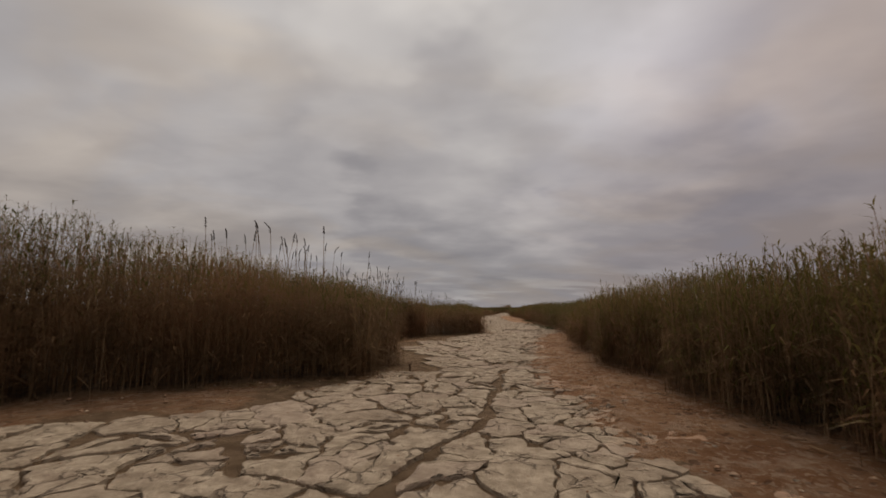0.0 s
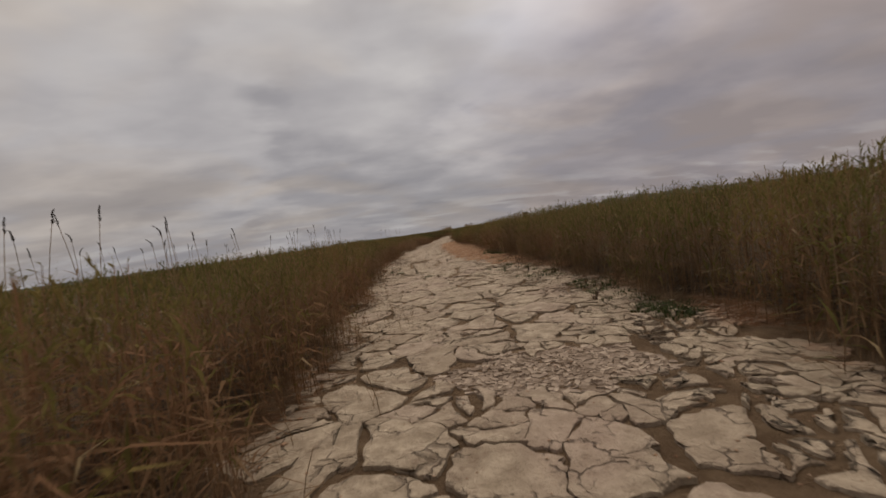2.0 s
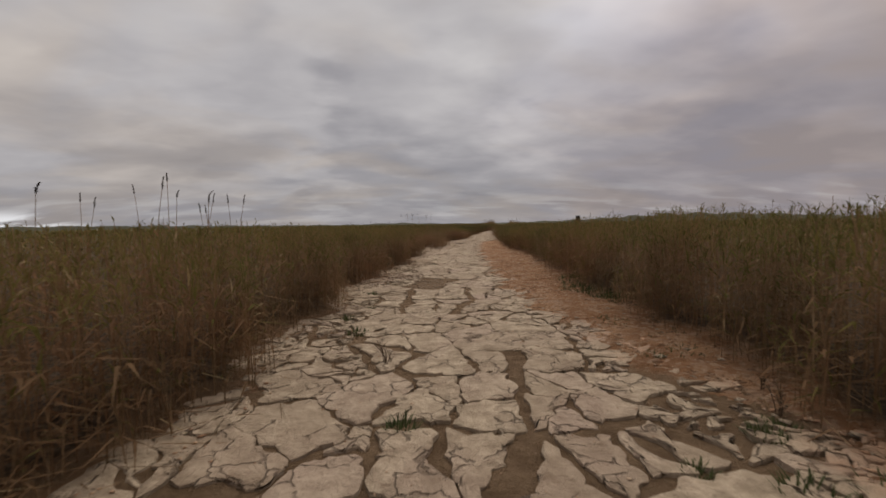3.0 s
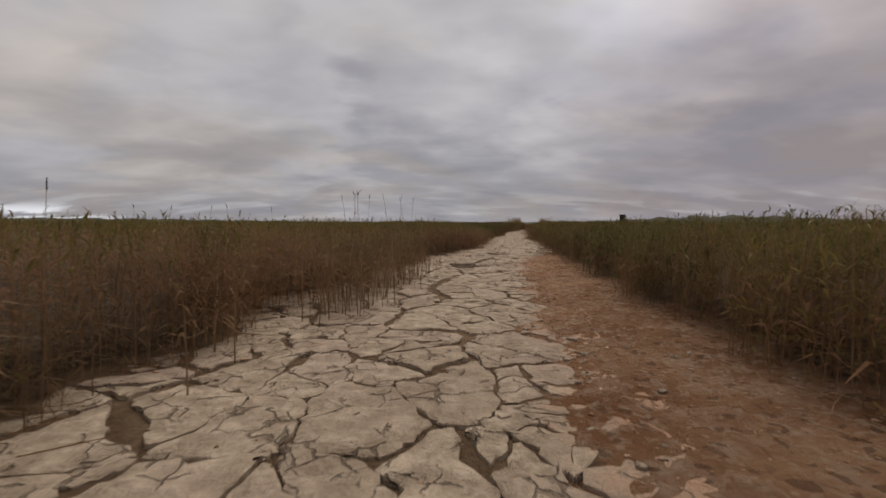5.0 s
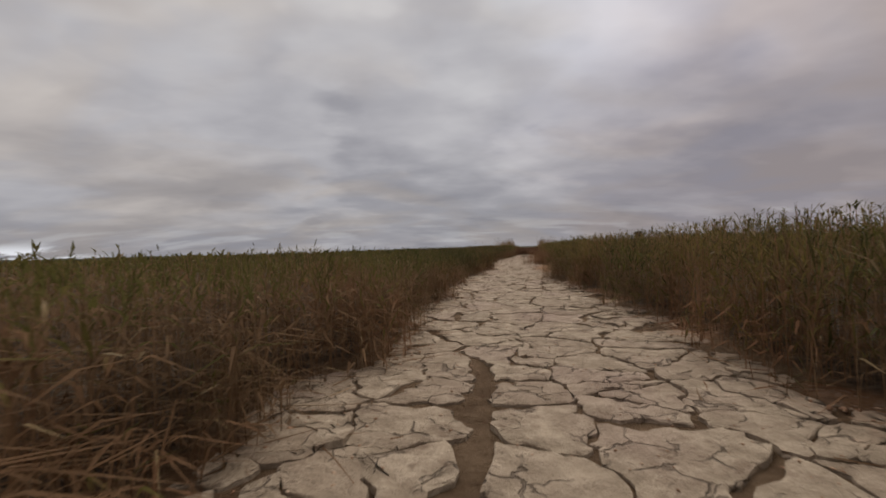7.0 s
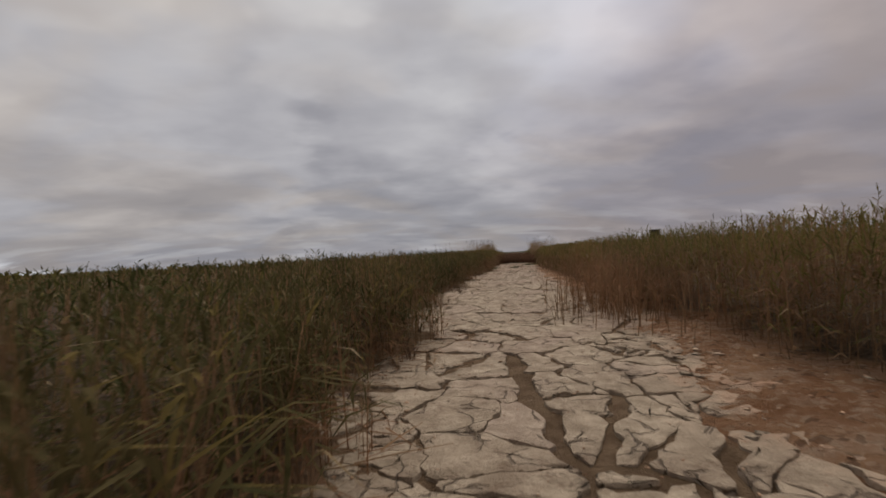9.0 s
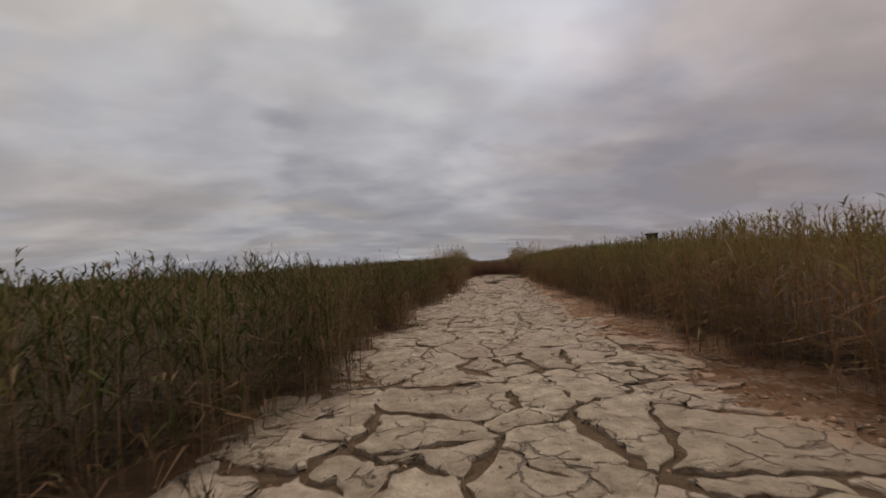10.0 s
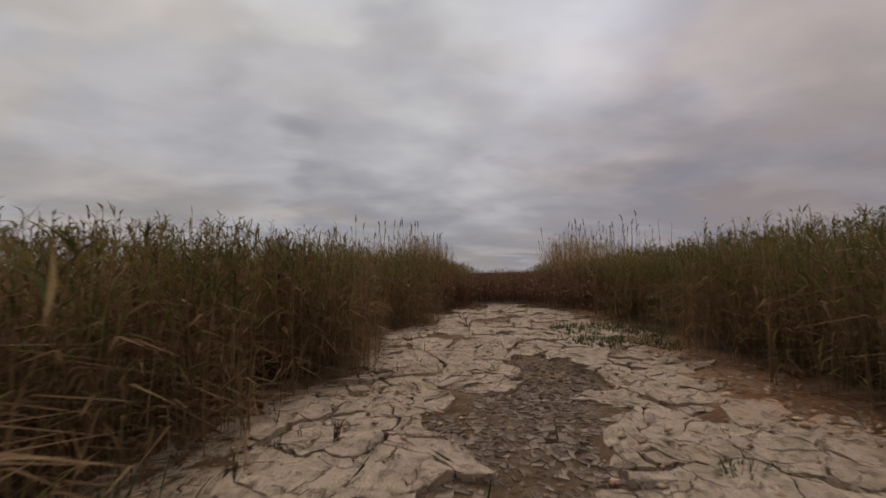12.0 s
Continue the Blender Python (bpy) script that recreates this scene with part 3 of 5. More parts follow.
def reed_bank(side, seed):
    rs = np.random.RandomState(seed)
    edge = left_edge if side < 0 else right_edge
    tall_of = TALL_L if side < 0 else TALL_R
    bed = Bed()

    def brown(s, base):
        if side < 0:
            return base + np.interp(s, [0, 3, 13, 18, 24, 40, 44, 50, 60, 66, 72, 88, 92, 100], [0.2, 0.25, 0.2, 0.0, 0.0, 0.05, 0.22, 0.24, 0.1, -0.1, -0.4, -0.35, -0.15, 0.0])
        return base + np.interp(s, [0, 10, 24, 32, 40, 56, 70, 80, 100], [-0.45, -0.4, -0.1, 0.02, -0.2, -0.3, -0.2, -0.1, -0.12])

    def green(s):
        """Green growth along one stretch of the bank, with shade put into its colour."""
        share = np.interp(s, [60, 68, 84, 95, 99], [0.0, 0.85, 0.85, 0.6, 0.1]) if side < 0 else np.interp(s, [40, 50, 64, 72], [0.0, 0.35, 0.35, 0.0])
        return np.where(rs.uniform(0, 1, len(s)) < share, 4, 0)

    def sown(count, lo, hi, s0, s1, power=1.0):
        s = rs.uniform(s0, s1, count)
        off = lo + (hi - lo) * rs.uniform(0, 1, count) ** power
        lat = edge(np.clip(s, 0, 112)) + side * off
        x, y = spot(s, lat)
        tall = np.interp(s, TALL_S, tall_of)
        if side < 0:
            tall = tall + np.where(s < 11, np.clip(0.20 * off, 0, 0.6), 0)
        clump = 1 + (0.08 if side < 0 else 0.055) * np.sin(1.3 * s + 2 * lat) * np.sin(2.9 * s + 1.1) + 0.04 * np.sin(6.1 * s) * np.sin(5 * lat)
        return s, lat, off, x, y, tall * clump * rs.uniform(0.95, 1.03, count)

    # fringe: short dead stems and hanging leaves at the very edge
    s, lat, off, x, y, tall = sown(6500 if side < 0 else 4200, -0.12, 0.38, 0, 110)
    grow(bed, rs, x, y, np.full(len(x), 0.0), tall * rs.uniform(0.15, 0.6, len(x)), 5, 0.006, 0.013, 0.26, brown(s, 0.85 if side < 0 else 0.6), green(s), 1.2)
    s, lat, off, x, y, tall = sown(2600, -0.05, 0.5, -1, 17)
    grow(bed, rs, x, y, np.full(len(x), 0.0), tall * rs.uniform(0.3, 0.9, len(x)), 9, 0.005, 0.013, 0.26, 1.0, 0, 1.2)
    # front rows
    s, lat, off, x, y, tall = sown(12500, 0.0, 0.9, 0, 112)
    grow(bed, rs, x, y, np.full(len(x), 0.03), tall * np.clip(0.84 + off * 0.3, 0, 1), 10, 0.006, 0.017, 0.30, brown(s, 0.62), green(s), 0.9)
    if side < 0:  # thin open stand on the crust
        s = rs.uniform(44.2, 47.5, 420)
        lat = -1.35 - 1.3 * rs.uniform(0, 1, 420)
        x, y = spot(s, lat)
        grow(bed, rs, x, y, np.full(420, 0.0), rs.uniform(0.6, 0.9, 420), 7, 0.007, 0.017, 0.26, 0.9, 0, 0.9)
    if side > 0:  # red-brown stand reaching out onto the crust
        s = rs.normal(78.4, 0.8, 300)
        lat = np.maximum(rs.normal(1.45, 0.38, 300), 0.62)
        x, y = spot(s, lat)
        grow(bed, rs, x, y, np.full(300, 0.0), rs.uniform(0.4, 0.95, 300), 4, 0.007, 0.014, 0.24, 1.2, 1, 0.9)
    # the taller, closer stands beside the first clearing
    s, lat, off, x, y, tall = sown(5600 if side < 0 else 3000, 0.15, 3.2, -1, 15 if side < 0 else 9)
    grow(bed, rs, x, y, np.full(len(x), 0.03), tall, 12, 0.006, 0.019, 0.32, brown(s, 0.62), green(s), 0.9)
    if side < 0:
        s, lat, off, x, y, tall = sown(3600, 2.6, 9.0, -4, 16)
        grow(bed, rs, x, y, np.full(len(x), 0.05), tall, 11, 0.01, 0.028, 0.34, brown(s, 0.5), green(s), 0.9)
    s, lat, off, x, y, tall = sown(3000, 0.2, 3.6, 91, 106)
    grow(bed, rs, x, y, np.full(len(x), 0.05), tall * 0.98, 13, 0.007, 0.021, 0.30, brown(s, 0.55), green(s), 0.9)
    # the bed behind them
    s, lat, off, x, y, tall = sown(8600, 0.7, 4.5, 0, 116)
    grow(bed, rs, x, y, np.full(len(x), 0.06), tall, 8, 0.008, 0.029, 0.32, brown(s, 0.45), green(s), 0.8)
    s, lat, off, x, y, tall = sown(5500, 4.0, 16.0, -5, 150, 1.3)
    grow(bed, rs, x, y, np.full(len(x), 0.06), tall * rs.uniform(0.88, 1.04, len(x)), 6, 0.016, 0.065, 0.44, brown(s, 0.38), green(s), 0.8)
    s, lat, off, x, y, tall = sown(4600, 14.0, 90.0, 0, 260, 1.4)
    tall = np.minimum(tall, 1.05)
    grow(bed, rs, x, y, np.full(len(x), 0.2), tall * 0.85, 5, 0.05, 0.22, 0.64, 0.25, 0, 0.6)
    me = bed.mesh("reed_bed", REED_MATERIALS)
    return tagged(new("reed_bed", me), "dense olive and brown reeds with dry leaves beside the channel", "reeds", kind="stuff")


def straw_litter():
    """Fallen stems and leaves lying along both margins."""
    rs = np.random.RandomState(41)
    bed = Bed()
    for edge, side in ((left_edge, -1), (right_edge, 1)):
        n = 2600
        s = rs.uniform(0, 106, n)
        lat = edge(s) - side * (rs.gamma(1.4, 0.16, n) - 0.15)
        x, y = spot(s, lat)
        a = rs.uniform(0, 6.28, n)
        base = np.stack([x, y, rs.uniform(0.004, 0.02, n)], 1)
        way = unit(a) + np.array([[0, 0, 1]]) * rs.normal(0.02, 0.05, n)[:, None]
        v, t = strips(base, way, unit(a + 1.5), unit(a + np.pi / 2) * 0.7 + np.array([[0, 0, 0.5]]), rs.gamma(3, 0.07, n), rs.normal(0, 0.12, n), rs.uniform(0.004, 0.011, n), 3, 0.6)
        bed.put(v, t, rs.randint(1, 3, n))
    # more of it on the bare ground beside the first clearing
    n = 900
    s = rs.uniform(4.5, 17, n)
    lat = left_edge(s) + rs.uniform(-0.2, 1.3, n) ** 2 * 0.8
    x, y = spot(s, lat)
    a = rs.normal(1.3, 0.7, n)
    base = np.stack([x, y, rs.uniform(-0.012, 0.006, n)], 1)
    way = unit(a) + np.array([[0, 0, 1]]) * rs.normal(0.03, 0.06, n)[:, None]
    v, t = strips(base, way, unit(a + 1.5), unit(a + np.pi / 2) * 0.7 + np.array([[0, 0, 0.5]]), rs.gamma(3, 0.08, n), rs.normal(0, 0.12, n), rs.uniform(0.004, 0.010, n), 3, 0.6)
    bed.put(v, t, rs.randint(2, 4, n))
    # broken stubs standing on the last stretch of crust
    n = 260
    s = rs.uniform(88, 102, n)
    lat = np.where(rs.uniform(0, 1, n) < 0.5, left_edge(s) + rs.gamma(1.3, 0.22, n), rs.uniform(-1.1, 1.0, n))
    x, y = spot(s, lat)
    a = rs.uniform(0, 6.28, n)
    base = np.stack([x, y, np.full(n, -0.01)], 1)
    way = unit(a) * rs.uniform(0.1, 0.9, n)[:, None] + np.array([[0, 0, 1]])
    v, t = strips(base, way, unit(a + 1.5), unit(a + np.pi / 2), rs.uniform(0.03, 0.10, n), rs.normal(0, 0.1, n), rs.uniform(0.005, 0.009, n), 3, 0.6)
    bed.put(v, t, rs.choice([2, 3, 4], n))
    tagged(new("straw", bed.mesh("straw", REED_MATERIALS)), "fallen dry reed straw lying along the mud margins", "straw", kind="stuff")


straw_litter()
reed_bank(-1, 11)
reed_bank(1, 12)


def reed_end():
    """Brown dead reeds across the end of the channel and golden tall ones at both corners."""
    rs = np.random.RandomState(21)
    bed = Bed()
    s = END - 4 + 18 * rs.uniform(0, 1, 6500) ** 0.75
    lat = rs.uniform(-2.2, 2.2, len(s))
    s = np.where((s < END) & (np.abs(lat) < 1.8 - 0.30 * (s - END + 5)), END + rs.uniform(-0.5, 6, len(s)), s)
    x, y = spot(s, lat)
    grow(bed, rs, x, y, np.full(len(s), 0.05), rs.uniform(0.45, 0.85, len(s)), 5, 0.010, 0.030, 0.36, 1.3, 1, 0.8)
    me = bed.mesh("reed_bed", [M_LEAF, M_RUST, M_RUST, M_DEAD, M_LEAF_SHADED])
    tagged(new("reed_bed", me), "low reddish-brown dead reeds closing the end of the channel", "reeds", kind="stuff")
    for side, count in ((-1, 900), (1, 700)):
        bed = Bed()
        s = rs.normal(END + 1.0, 1.6, count)
        x, y = spot(s, side * (rs.gamma(2.0, 0.45, count) + (1.5 if side < 0 else 1.2)))
        grow(bed, rs, x, y, np.full(count, 0.05), rs.uniform(1.1, 1.75, count), 9, 0.008, 0.018, 0.36, 0.3, 3, 0.4)
        me = bed.mesh("reed_bed", REED_MATERIALS)
        tagged(new("reed_bed", me), "tall golden dry reeds at the closed end of the channel", "reeds", kind="stuff")


reed_end()


# ---- tall reeds with seed heads ----


def tube(bm, points, radii, sides=5):
    rings = []
    for i, (p, r) in enumerate(zip(points, radii)):
        d = (points[min(i + 1, len(points) - 1)] - points[max(i - 1, 0)]).normalized()
        q = d.to_track_quat("Z", "Y")
        rings.append([bm.verts.new(p + q @ Vector((r * math.cos(2 * math.pi * k / sides), r * math.sin(2 * math.pi * k / sides), 0))) for k in range(sides)])
    for a, b in zip(rings, rings[1:]):
        for k in range(sides):
            bm.faces.new((a[k], a[(k + 1) % sides], b[(k + 1) % sides], b[k]))
    bm.faces.new(rings[-1])
    bm.faces.new(rings[0][::-1])


def blade(bm, root, way, length, width, droop, steps=4):
    side = way.cross(Vector((0, 0, 1)))
    side = side.normalized() if side.length > 1e-4 else Vector((1, 0, 0))
    prev = None
    for i in range(steps + 1):
        k = i / steps
        p = root + way * (length * k) - Vector((0, 0, droop * length * k * k))
        w = side * (width * 0.5 * (1 - k ** 1.5) + 0.0006)
        pair = (bm.verts.new(p - w), bm.verts.new(p + w))
        if prev:
            bm.faces.new((prev[0], prev[1], pair[1], pair[0]))
        prev = pair


def bm_mesh(name, bm, mat):
    me = bpy.data.meshes.new(name)
    bm.to_mesh(me)
    bm.free()
    me.materials.append(mat)
    return me


def seed_reed(rnd, label):
    """One tall reed: stem, two leaves, a plumed seed head nodding to one side."""
    root = new("tall_reed")
    h = 1.8
    bend = rnd.uniform(0.05, 0.22)
    bm = bmesh.new()
    pts = [Vector((bend * (i / 6) ** 2, 0, h * i / 6)) for i in range(7)]
    tube(bm, pts, [0.0055 - 0.0004 * i for i in range(7)])
    part("stem", bm_mesh("stem", bm, M_STEM), root)
    for i in range(2):
        bm = bmesh.new()
        a = rnd.uniform(0, 6.28)
        z = rnd.uniform(0.7, 1.35)
        blade(bm, Vector((bend * (z / h) ** 2, 0, z)), Vector((math.cos(a), math.sin(a), 0.9)).normalized(), rnd.uniform(0.25, 0.4), 0.018, 0.5)
        part("leaf", bm_mesh("leaf", bm, M_DEAD), root)
    bm = bmesh.new()
    top = pts[-1]
    length, nod = rnd.uniform(0.12, 0.18), rnd.uniform(0.02, 0.09)
    for i in range(60):
        k = rnd.random()
        p = top + Vector((nod * k * k, 0, length * (k - 0.15) - 0.35 * nod * k * k))
        a = rnd.uniform(0, 6.28)
        way = Vector((math.cos(a) * 0.34 + 0.1 + 2.2 * nod, math.sin(a) * 0.34, 0.85)).normalized()
        blade(bm, p, way, rnd.uniform(0.035, 0.07) * (1.3 - 0.8 * k), 0.011, 0.55, 2)
    part("seed_head", bm_mesh("seed_head", bm, M_HEAD), root, "dark plumed seed head")
    return tagged(root, label, "reed", "tall reeds with seed heads")


def plant_tall_reeds():
    rnd = random.Random(77)
    kinds = [seed_reed(rnd, "tall thin reed with a dark plumed seed head above the bed") for _ in range(5)]
    sown = []
    for count, s0, s1, l0, l1, h0, h1 in ((34, 6.0, 11, -5.0, -3.2, 1.04, 1.26), (44, 10.0, 14.4, -4.9, -3.1, 0.86, 1.06), (52, 12.2, 16.4, -4.9, -3.0, 0.80, 0.97), (12, 14.5, 19, -5.2, -2.6, 0.68, 0.84), (26, 17, 23, -5.2, -2.4, 0.70, 0.90), (12, 26.2, 29.8, -4.2, -2.6, 0.70, 0.88), (18, 22, 30, -6.5, -2.6, 0.70, 0.91), (5, 35, 44, -6.5, -3.2, 0.60, 0.70), (4, 34, 40, 3.2, 4.6, 0.66, 0.74),
                                          (5, 46, 50, -6.5, -4.0, 0.60, 0.72), (6, 50.6, 54.0, -4.9, -3.6, 0.88, 0.98), (4, 54.2, 55.6, -3.9, -3.1, 0.88, 0.98), (10, 57, 68, -6, -3, 0.46, 0.56), (8, 80, 92, 4.0, 8.0, 0.62, 0.75), (7, 96, 104, -4.8, -2.6, 0.62, 0.85),
                                          (40, 104.5, 110, -3.6, -1.6, 0.84, 1.06), (30, 104.5, 110, 1.2, 3.2, 0.84, 1.04)):
        for _ in range(count):
            sown.append((rnd.uniform(s0, s1), rnd.uniform(l0, l1), rnd.uniform(h0, h1)))
    for i, (s, lat, k) in enumerate(sown):
        x, y = spot(s, lat)
        m = pose(float(x), float(y), 0.03, 0, 0, rnd.uniform(0, 360)) @ Matrix.Diagonal((k, k, k, 1))
        src = kinds[i % len(kinds)]
        if i >= len(kinds):
            src = copy_thing(src, pose(0, 0, 0))
        src.matrix_basis = m


plant_tall_reeds()

# ---- small things in the channel ----
def hide_hut():
    """A small dark board hut standing in the reeds."""
    root = new("hut")
    def box(name, lo, hi, label=""):
        bm = bmesh.new()
        bmesh.ops.create_cube(bm, size=1.0)
        bmesh.ops.scale(bm, vec=[b - a for a, b in zip(lo, hi)], verts=bm.verts)
        bmesh.ops.translate(bm, vec=[(a + b) / 2 for a, b in zip(lo, hi)], verts=bm.verts)
        bmesh.ops.bevel(bm, geom=bm.edges[:], offset=0.012, segments=1, affect="EDGES")
        return part(name, bm_mesh(name, bm, M_WOOD), root, label)
    for i in range(5):
        box("board", (-0.6 + i * 0.24, -0.55, 0), (-0.37 + i * 0.24, -0.51, 2.2))
        box("board", (-0.6 + i * 0.24, 0.51, 0), (-0.37 + i * 0.24, 0.55, 2.2))
    for i in range(4):
        box("board", (-0.62, -0.5 + i * 0.25, 0), (-0.58, -0.26 + i * 0.25, 2.2))
        box("board", (0.58, -0.5 + i * 0.25, 0), (0.62, -0.26 + i * 0.25, 2.2))
    box("roof", (-0.72, -0.68, 2.2), (0.72, 0.68, 2.28), "flat dark roof")
    root.matrix_basis = pose(36.4, 117.4, 0.05, 0, 0, -20) @ Matrix.Diagonal((0.72, 0.72, 1.1, 1))
    tagged(root, "small dark wooden hut with a flat roof in the reeds", "hut")


hide_hut()


def grass_tuft(seed, radius, tall, blades, mat, label, category, group):
    rnd = random.Random(seed)
    bm = bmesh.new()
    for _ in range(blades):
        a, r = rnd.uniform(0, 6.28), radius * math.sqrt(rnd.random())
        b = a + rnd.gauss(0, 0.7)
        lean = rnd.uniform(0.15, 1.0)
        blade(bm, Vector((r * math.cos(a), r * math.sin(a), -0.02)), Vector((lean * math.cos(b), lean * math.sin(b), 1.0)).normalized(), tall * rnd.uniform(0.45, 1.15), 0.007, rnd.uniform(0.1, 0.5), 3)
    return tagged(new(category.replace(" ", "_"), bm_mesh("blades", bm, mat)), label, category, group)


def set_at(ob, s, lat, turn=0.0, k=1.0, z=-0.005):
    x, y = spot(s, lat)
    ob.matrix_basis = pose(float(x), float(y), z, 0, 0, turn) @ Matrix.Diagonal((k, k, k, 1))
    return ob


def dry_plant(seed, tall, twigs):
    rnd = random.Random(seed)
    root = new("dry_plant")
    for _ in range(twigs):
        bm = bmesh.new()
        a, lean = rnd.uniform(0, 6.28), rnd.uniform(0.05, 0.6)
        h = tall * rnd.uniform(0.5, 1.1)
        base = Vector((rnd.uniform(-0.03, 0.03), rnd.uniform(-0.03, 0.03), -0.02))
        pts = [base + Vector((lean * h * k * k * math.cos(a), lean * h * k * k * math.sin(a), h * k)) for k in (0, 0.3, 0.65, 1.0)]
        tube(bm, pts, (0.004, 0.0034, 0.0026, 0.001), 4)
        for _ in range(2):
            k = rnd.randint(1, 2)
            way = Vector((rnd.uniform(-1, 1), rnd.uniform(-1, 1), 0.9)).normalized()
            tube(bm, [pts[k], pts[k] + way * h * 0.18, pts[k] + way * h * 0.3], (0.0025, 0.002, 0.001), 4)
        part("twig", bm_mesh("twig", bm, M_DRY), root)
    return tagged(root, "dry brown twiggy plant rooted in a mud crack", "dry plant", "dry plants on the mud")


def small_plants():
    rnd = random.Random(9)
    made = grass_tuft(1, 0.16, 0.16, 260, M_GRASS, "fresh green grass tuft growing from a mud crack", "grass tuft", "grass tufts")
    set_at(made, 96.3, 0.18, 0, 1.15)
    small = grass_tuft(2, 0.07, 0.09, 70, M_GRASS, "small green grass tuft between mud plates", "grass tuft", "grass tufts")
    spots = [(101.8, 1.05), (101.5, 1.5), (101.6, 1.25), (97.7, 0.83), (96.9, 0.95), (97.0, 1.1), (27.7, 1.48), (26.3, 1.50), (26.4, -0.40), (25.6, 1.11), (26.0, 0.99), (25.8, 1.35), (25.4, 1.2), (19.9, 2.1), (20.3, 1.85), (20.7, 2.05), (21.2, 1.95), (21.8, 2.05), (22.5, 1.9), (23.1, 2.05), (23.6, 1.8), (24.2, 1.95), (24.8, 1.75), (20.7, 1.95), (20.9, 1.7), (21.4, 1.75), (22.0, 1.8), (28.5, -1.2), (29.2, -1.5), (29.8, -1.35), (31.0, -1.6), (102.5, 0.2), (89.8, 0.3), (90.6, 0.9), (91.4, 0.1)]
    for i, (s, l) in enumerate(spots):
        set_at(small if i == 0 else copy_thing(small, pose(0, 0, 0)), s + rnd.uniform(-0.05, 0.05), l, rnd.uniform(0, 360), rnd.uniform(0.7, 1.5))
    low = grass_tuft(4, 0.15, 0.08, 110, M_GRASS, "low patchy green growth among broken mud crust", "grass tuft", "grass tufts")
    for i in range(34):
        s = rnd.uniform(19.5, 31)
        l = float(right_edge(s)) - rnd.uniform(0.05, 0.75) * (1.0 if s < 27 else 0.6)
        set_at(low if i == 0 else copy_thing(low, pose(0, 0, 0)), s, l, rnd.uniform(0, 360), rnd.uniform(0.6, 1.5))
    for i in range(16):
        s = rnd.uniform(30.4, 33.4)
        set_at(copy_thing(low, pose(0, 0, 0)), s, float(right_edge(s)) + rnd.uniform(-0.12, 0.15), rnd.uniform(0, 360), rnd.uniform(1.5, 2.6))
    for i in range(26):
        set_at(copy_thing(low, pose(0, 0, 0)), rnd.uniform(100.5, 102.2), rnd.uniform(0.8, 1.75), rnd.uniform(0, 360), rnd.uniform(1.1, 1.9))
    for i in range(12):
        s = rnd.uniform(86, 99)
        set_at(copy_thing(low, pose(0, 0, 0)), s, float(left_edge(s)) + rnd.uniform(0.0, 0.35), rnd.uniform(0, 360), rnd.uniform(0.7, 1.3))
    thin = grass_tuft(3, 0.22, 0.30, 30, M_GRASS, "thin sparse green reed shoots on the mud", "grass clump", "grass clumps")
    for i, (s, l) in enumerate([(95.2, -0.85), (95.9, -0.95), (96.6, -1.05), (94.4, -0.9), (95.5, -1.2), (93.6, -1.15), (97.2, -1.15)]):
        set_at(thin if i == 0 else copy_thing(thin, pose(0, 0, 0)), s, l, rnd.uniform(0, 360), rnd.uniform(0.8, 1.2))
    kinds = [dry_plant(31, 0.16, 6), dry_plant(32, 0.13, 4), dry_plant(33, 0.20, 7)]
    spots = [(97.9, -0.72), (97.8, -0.96), (102.1, -0.47), (79.7, -0.97), (81.2, -0.68), (27.5, -0.70), (6.5, -1.38), (5.7, -1.60), (81.4, -0.95), (99.0, -1.0), (79.0, -1.05), (75.5, -0.75), (76.6, -0.9), (92.3, -0.7), (91.6, -0.9), (30.6, 0.2), (31.2, -0.4), (21.0, 1.6), (22.2, 1.9), (23.0, 1.7), (23.9, 1.9), (24.6, 1.6), (25.2, 1.9), (26.6, 1.75), (27.0, 1.9)]
    for i, (s, l) in enumerate(spots):
        ob = kinds[i] if i < 3 else copy_thing(kinds[i % 3], pose(0, 0, 0))
        set_at(ob, s, l, rnd.uniform(0, 360), rnd.uniform(0.7, 1.2))


small_plants()


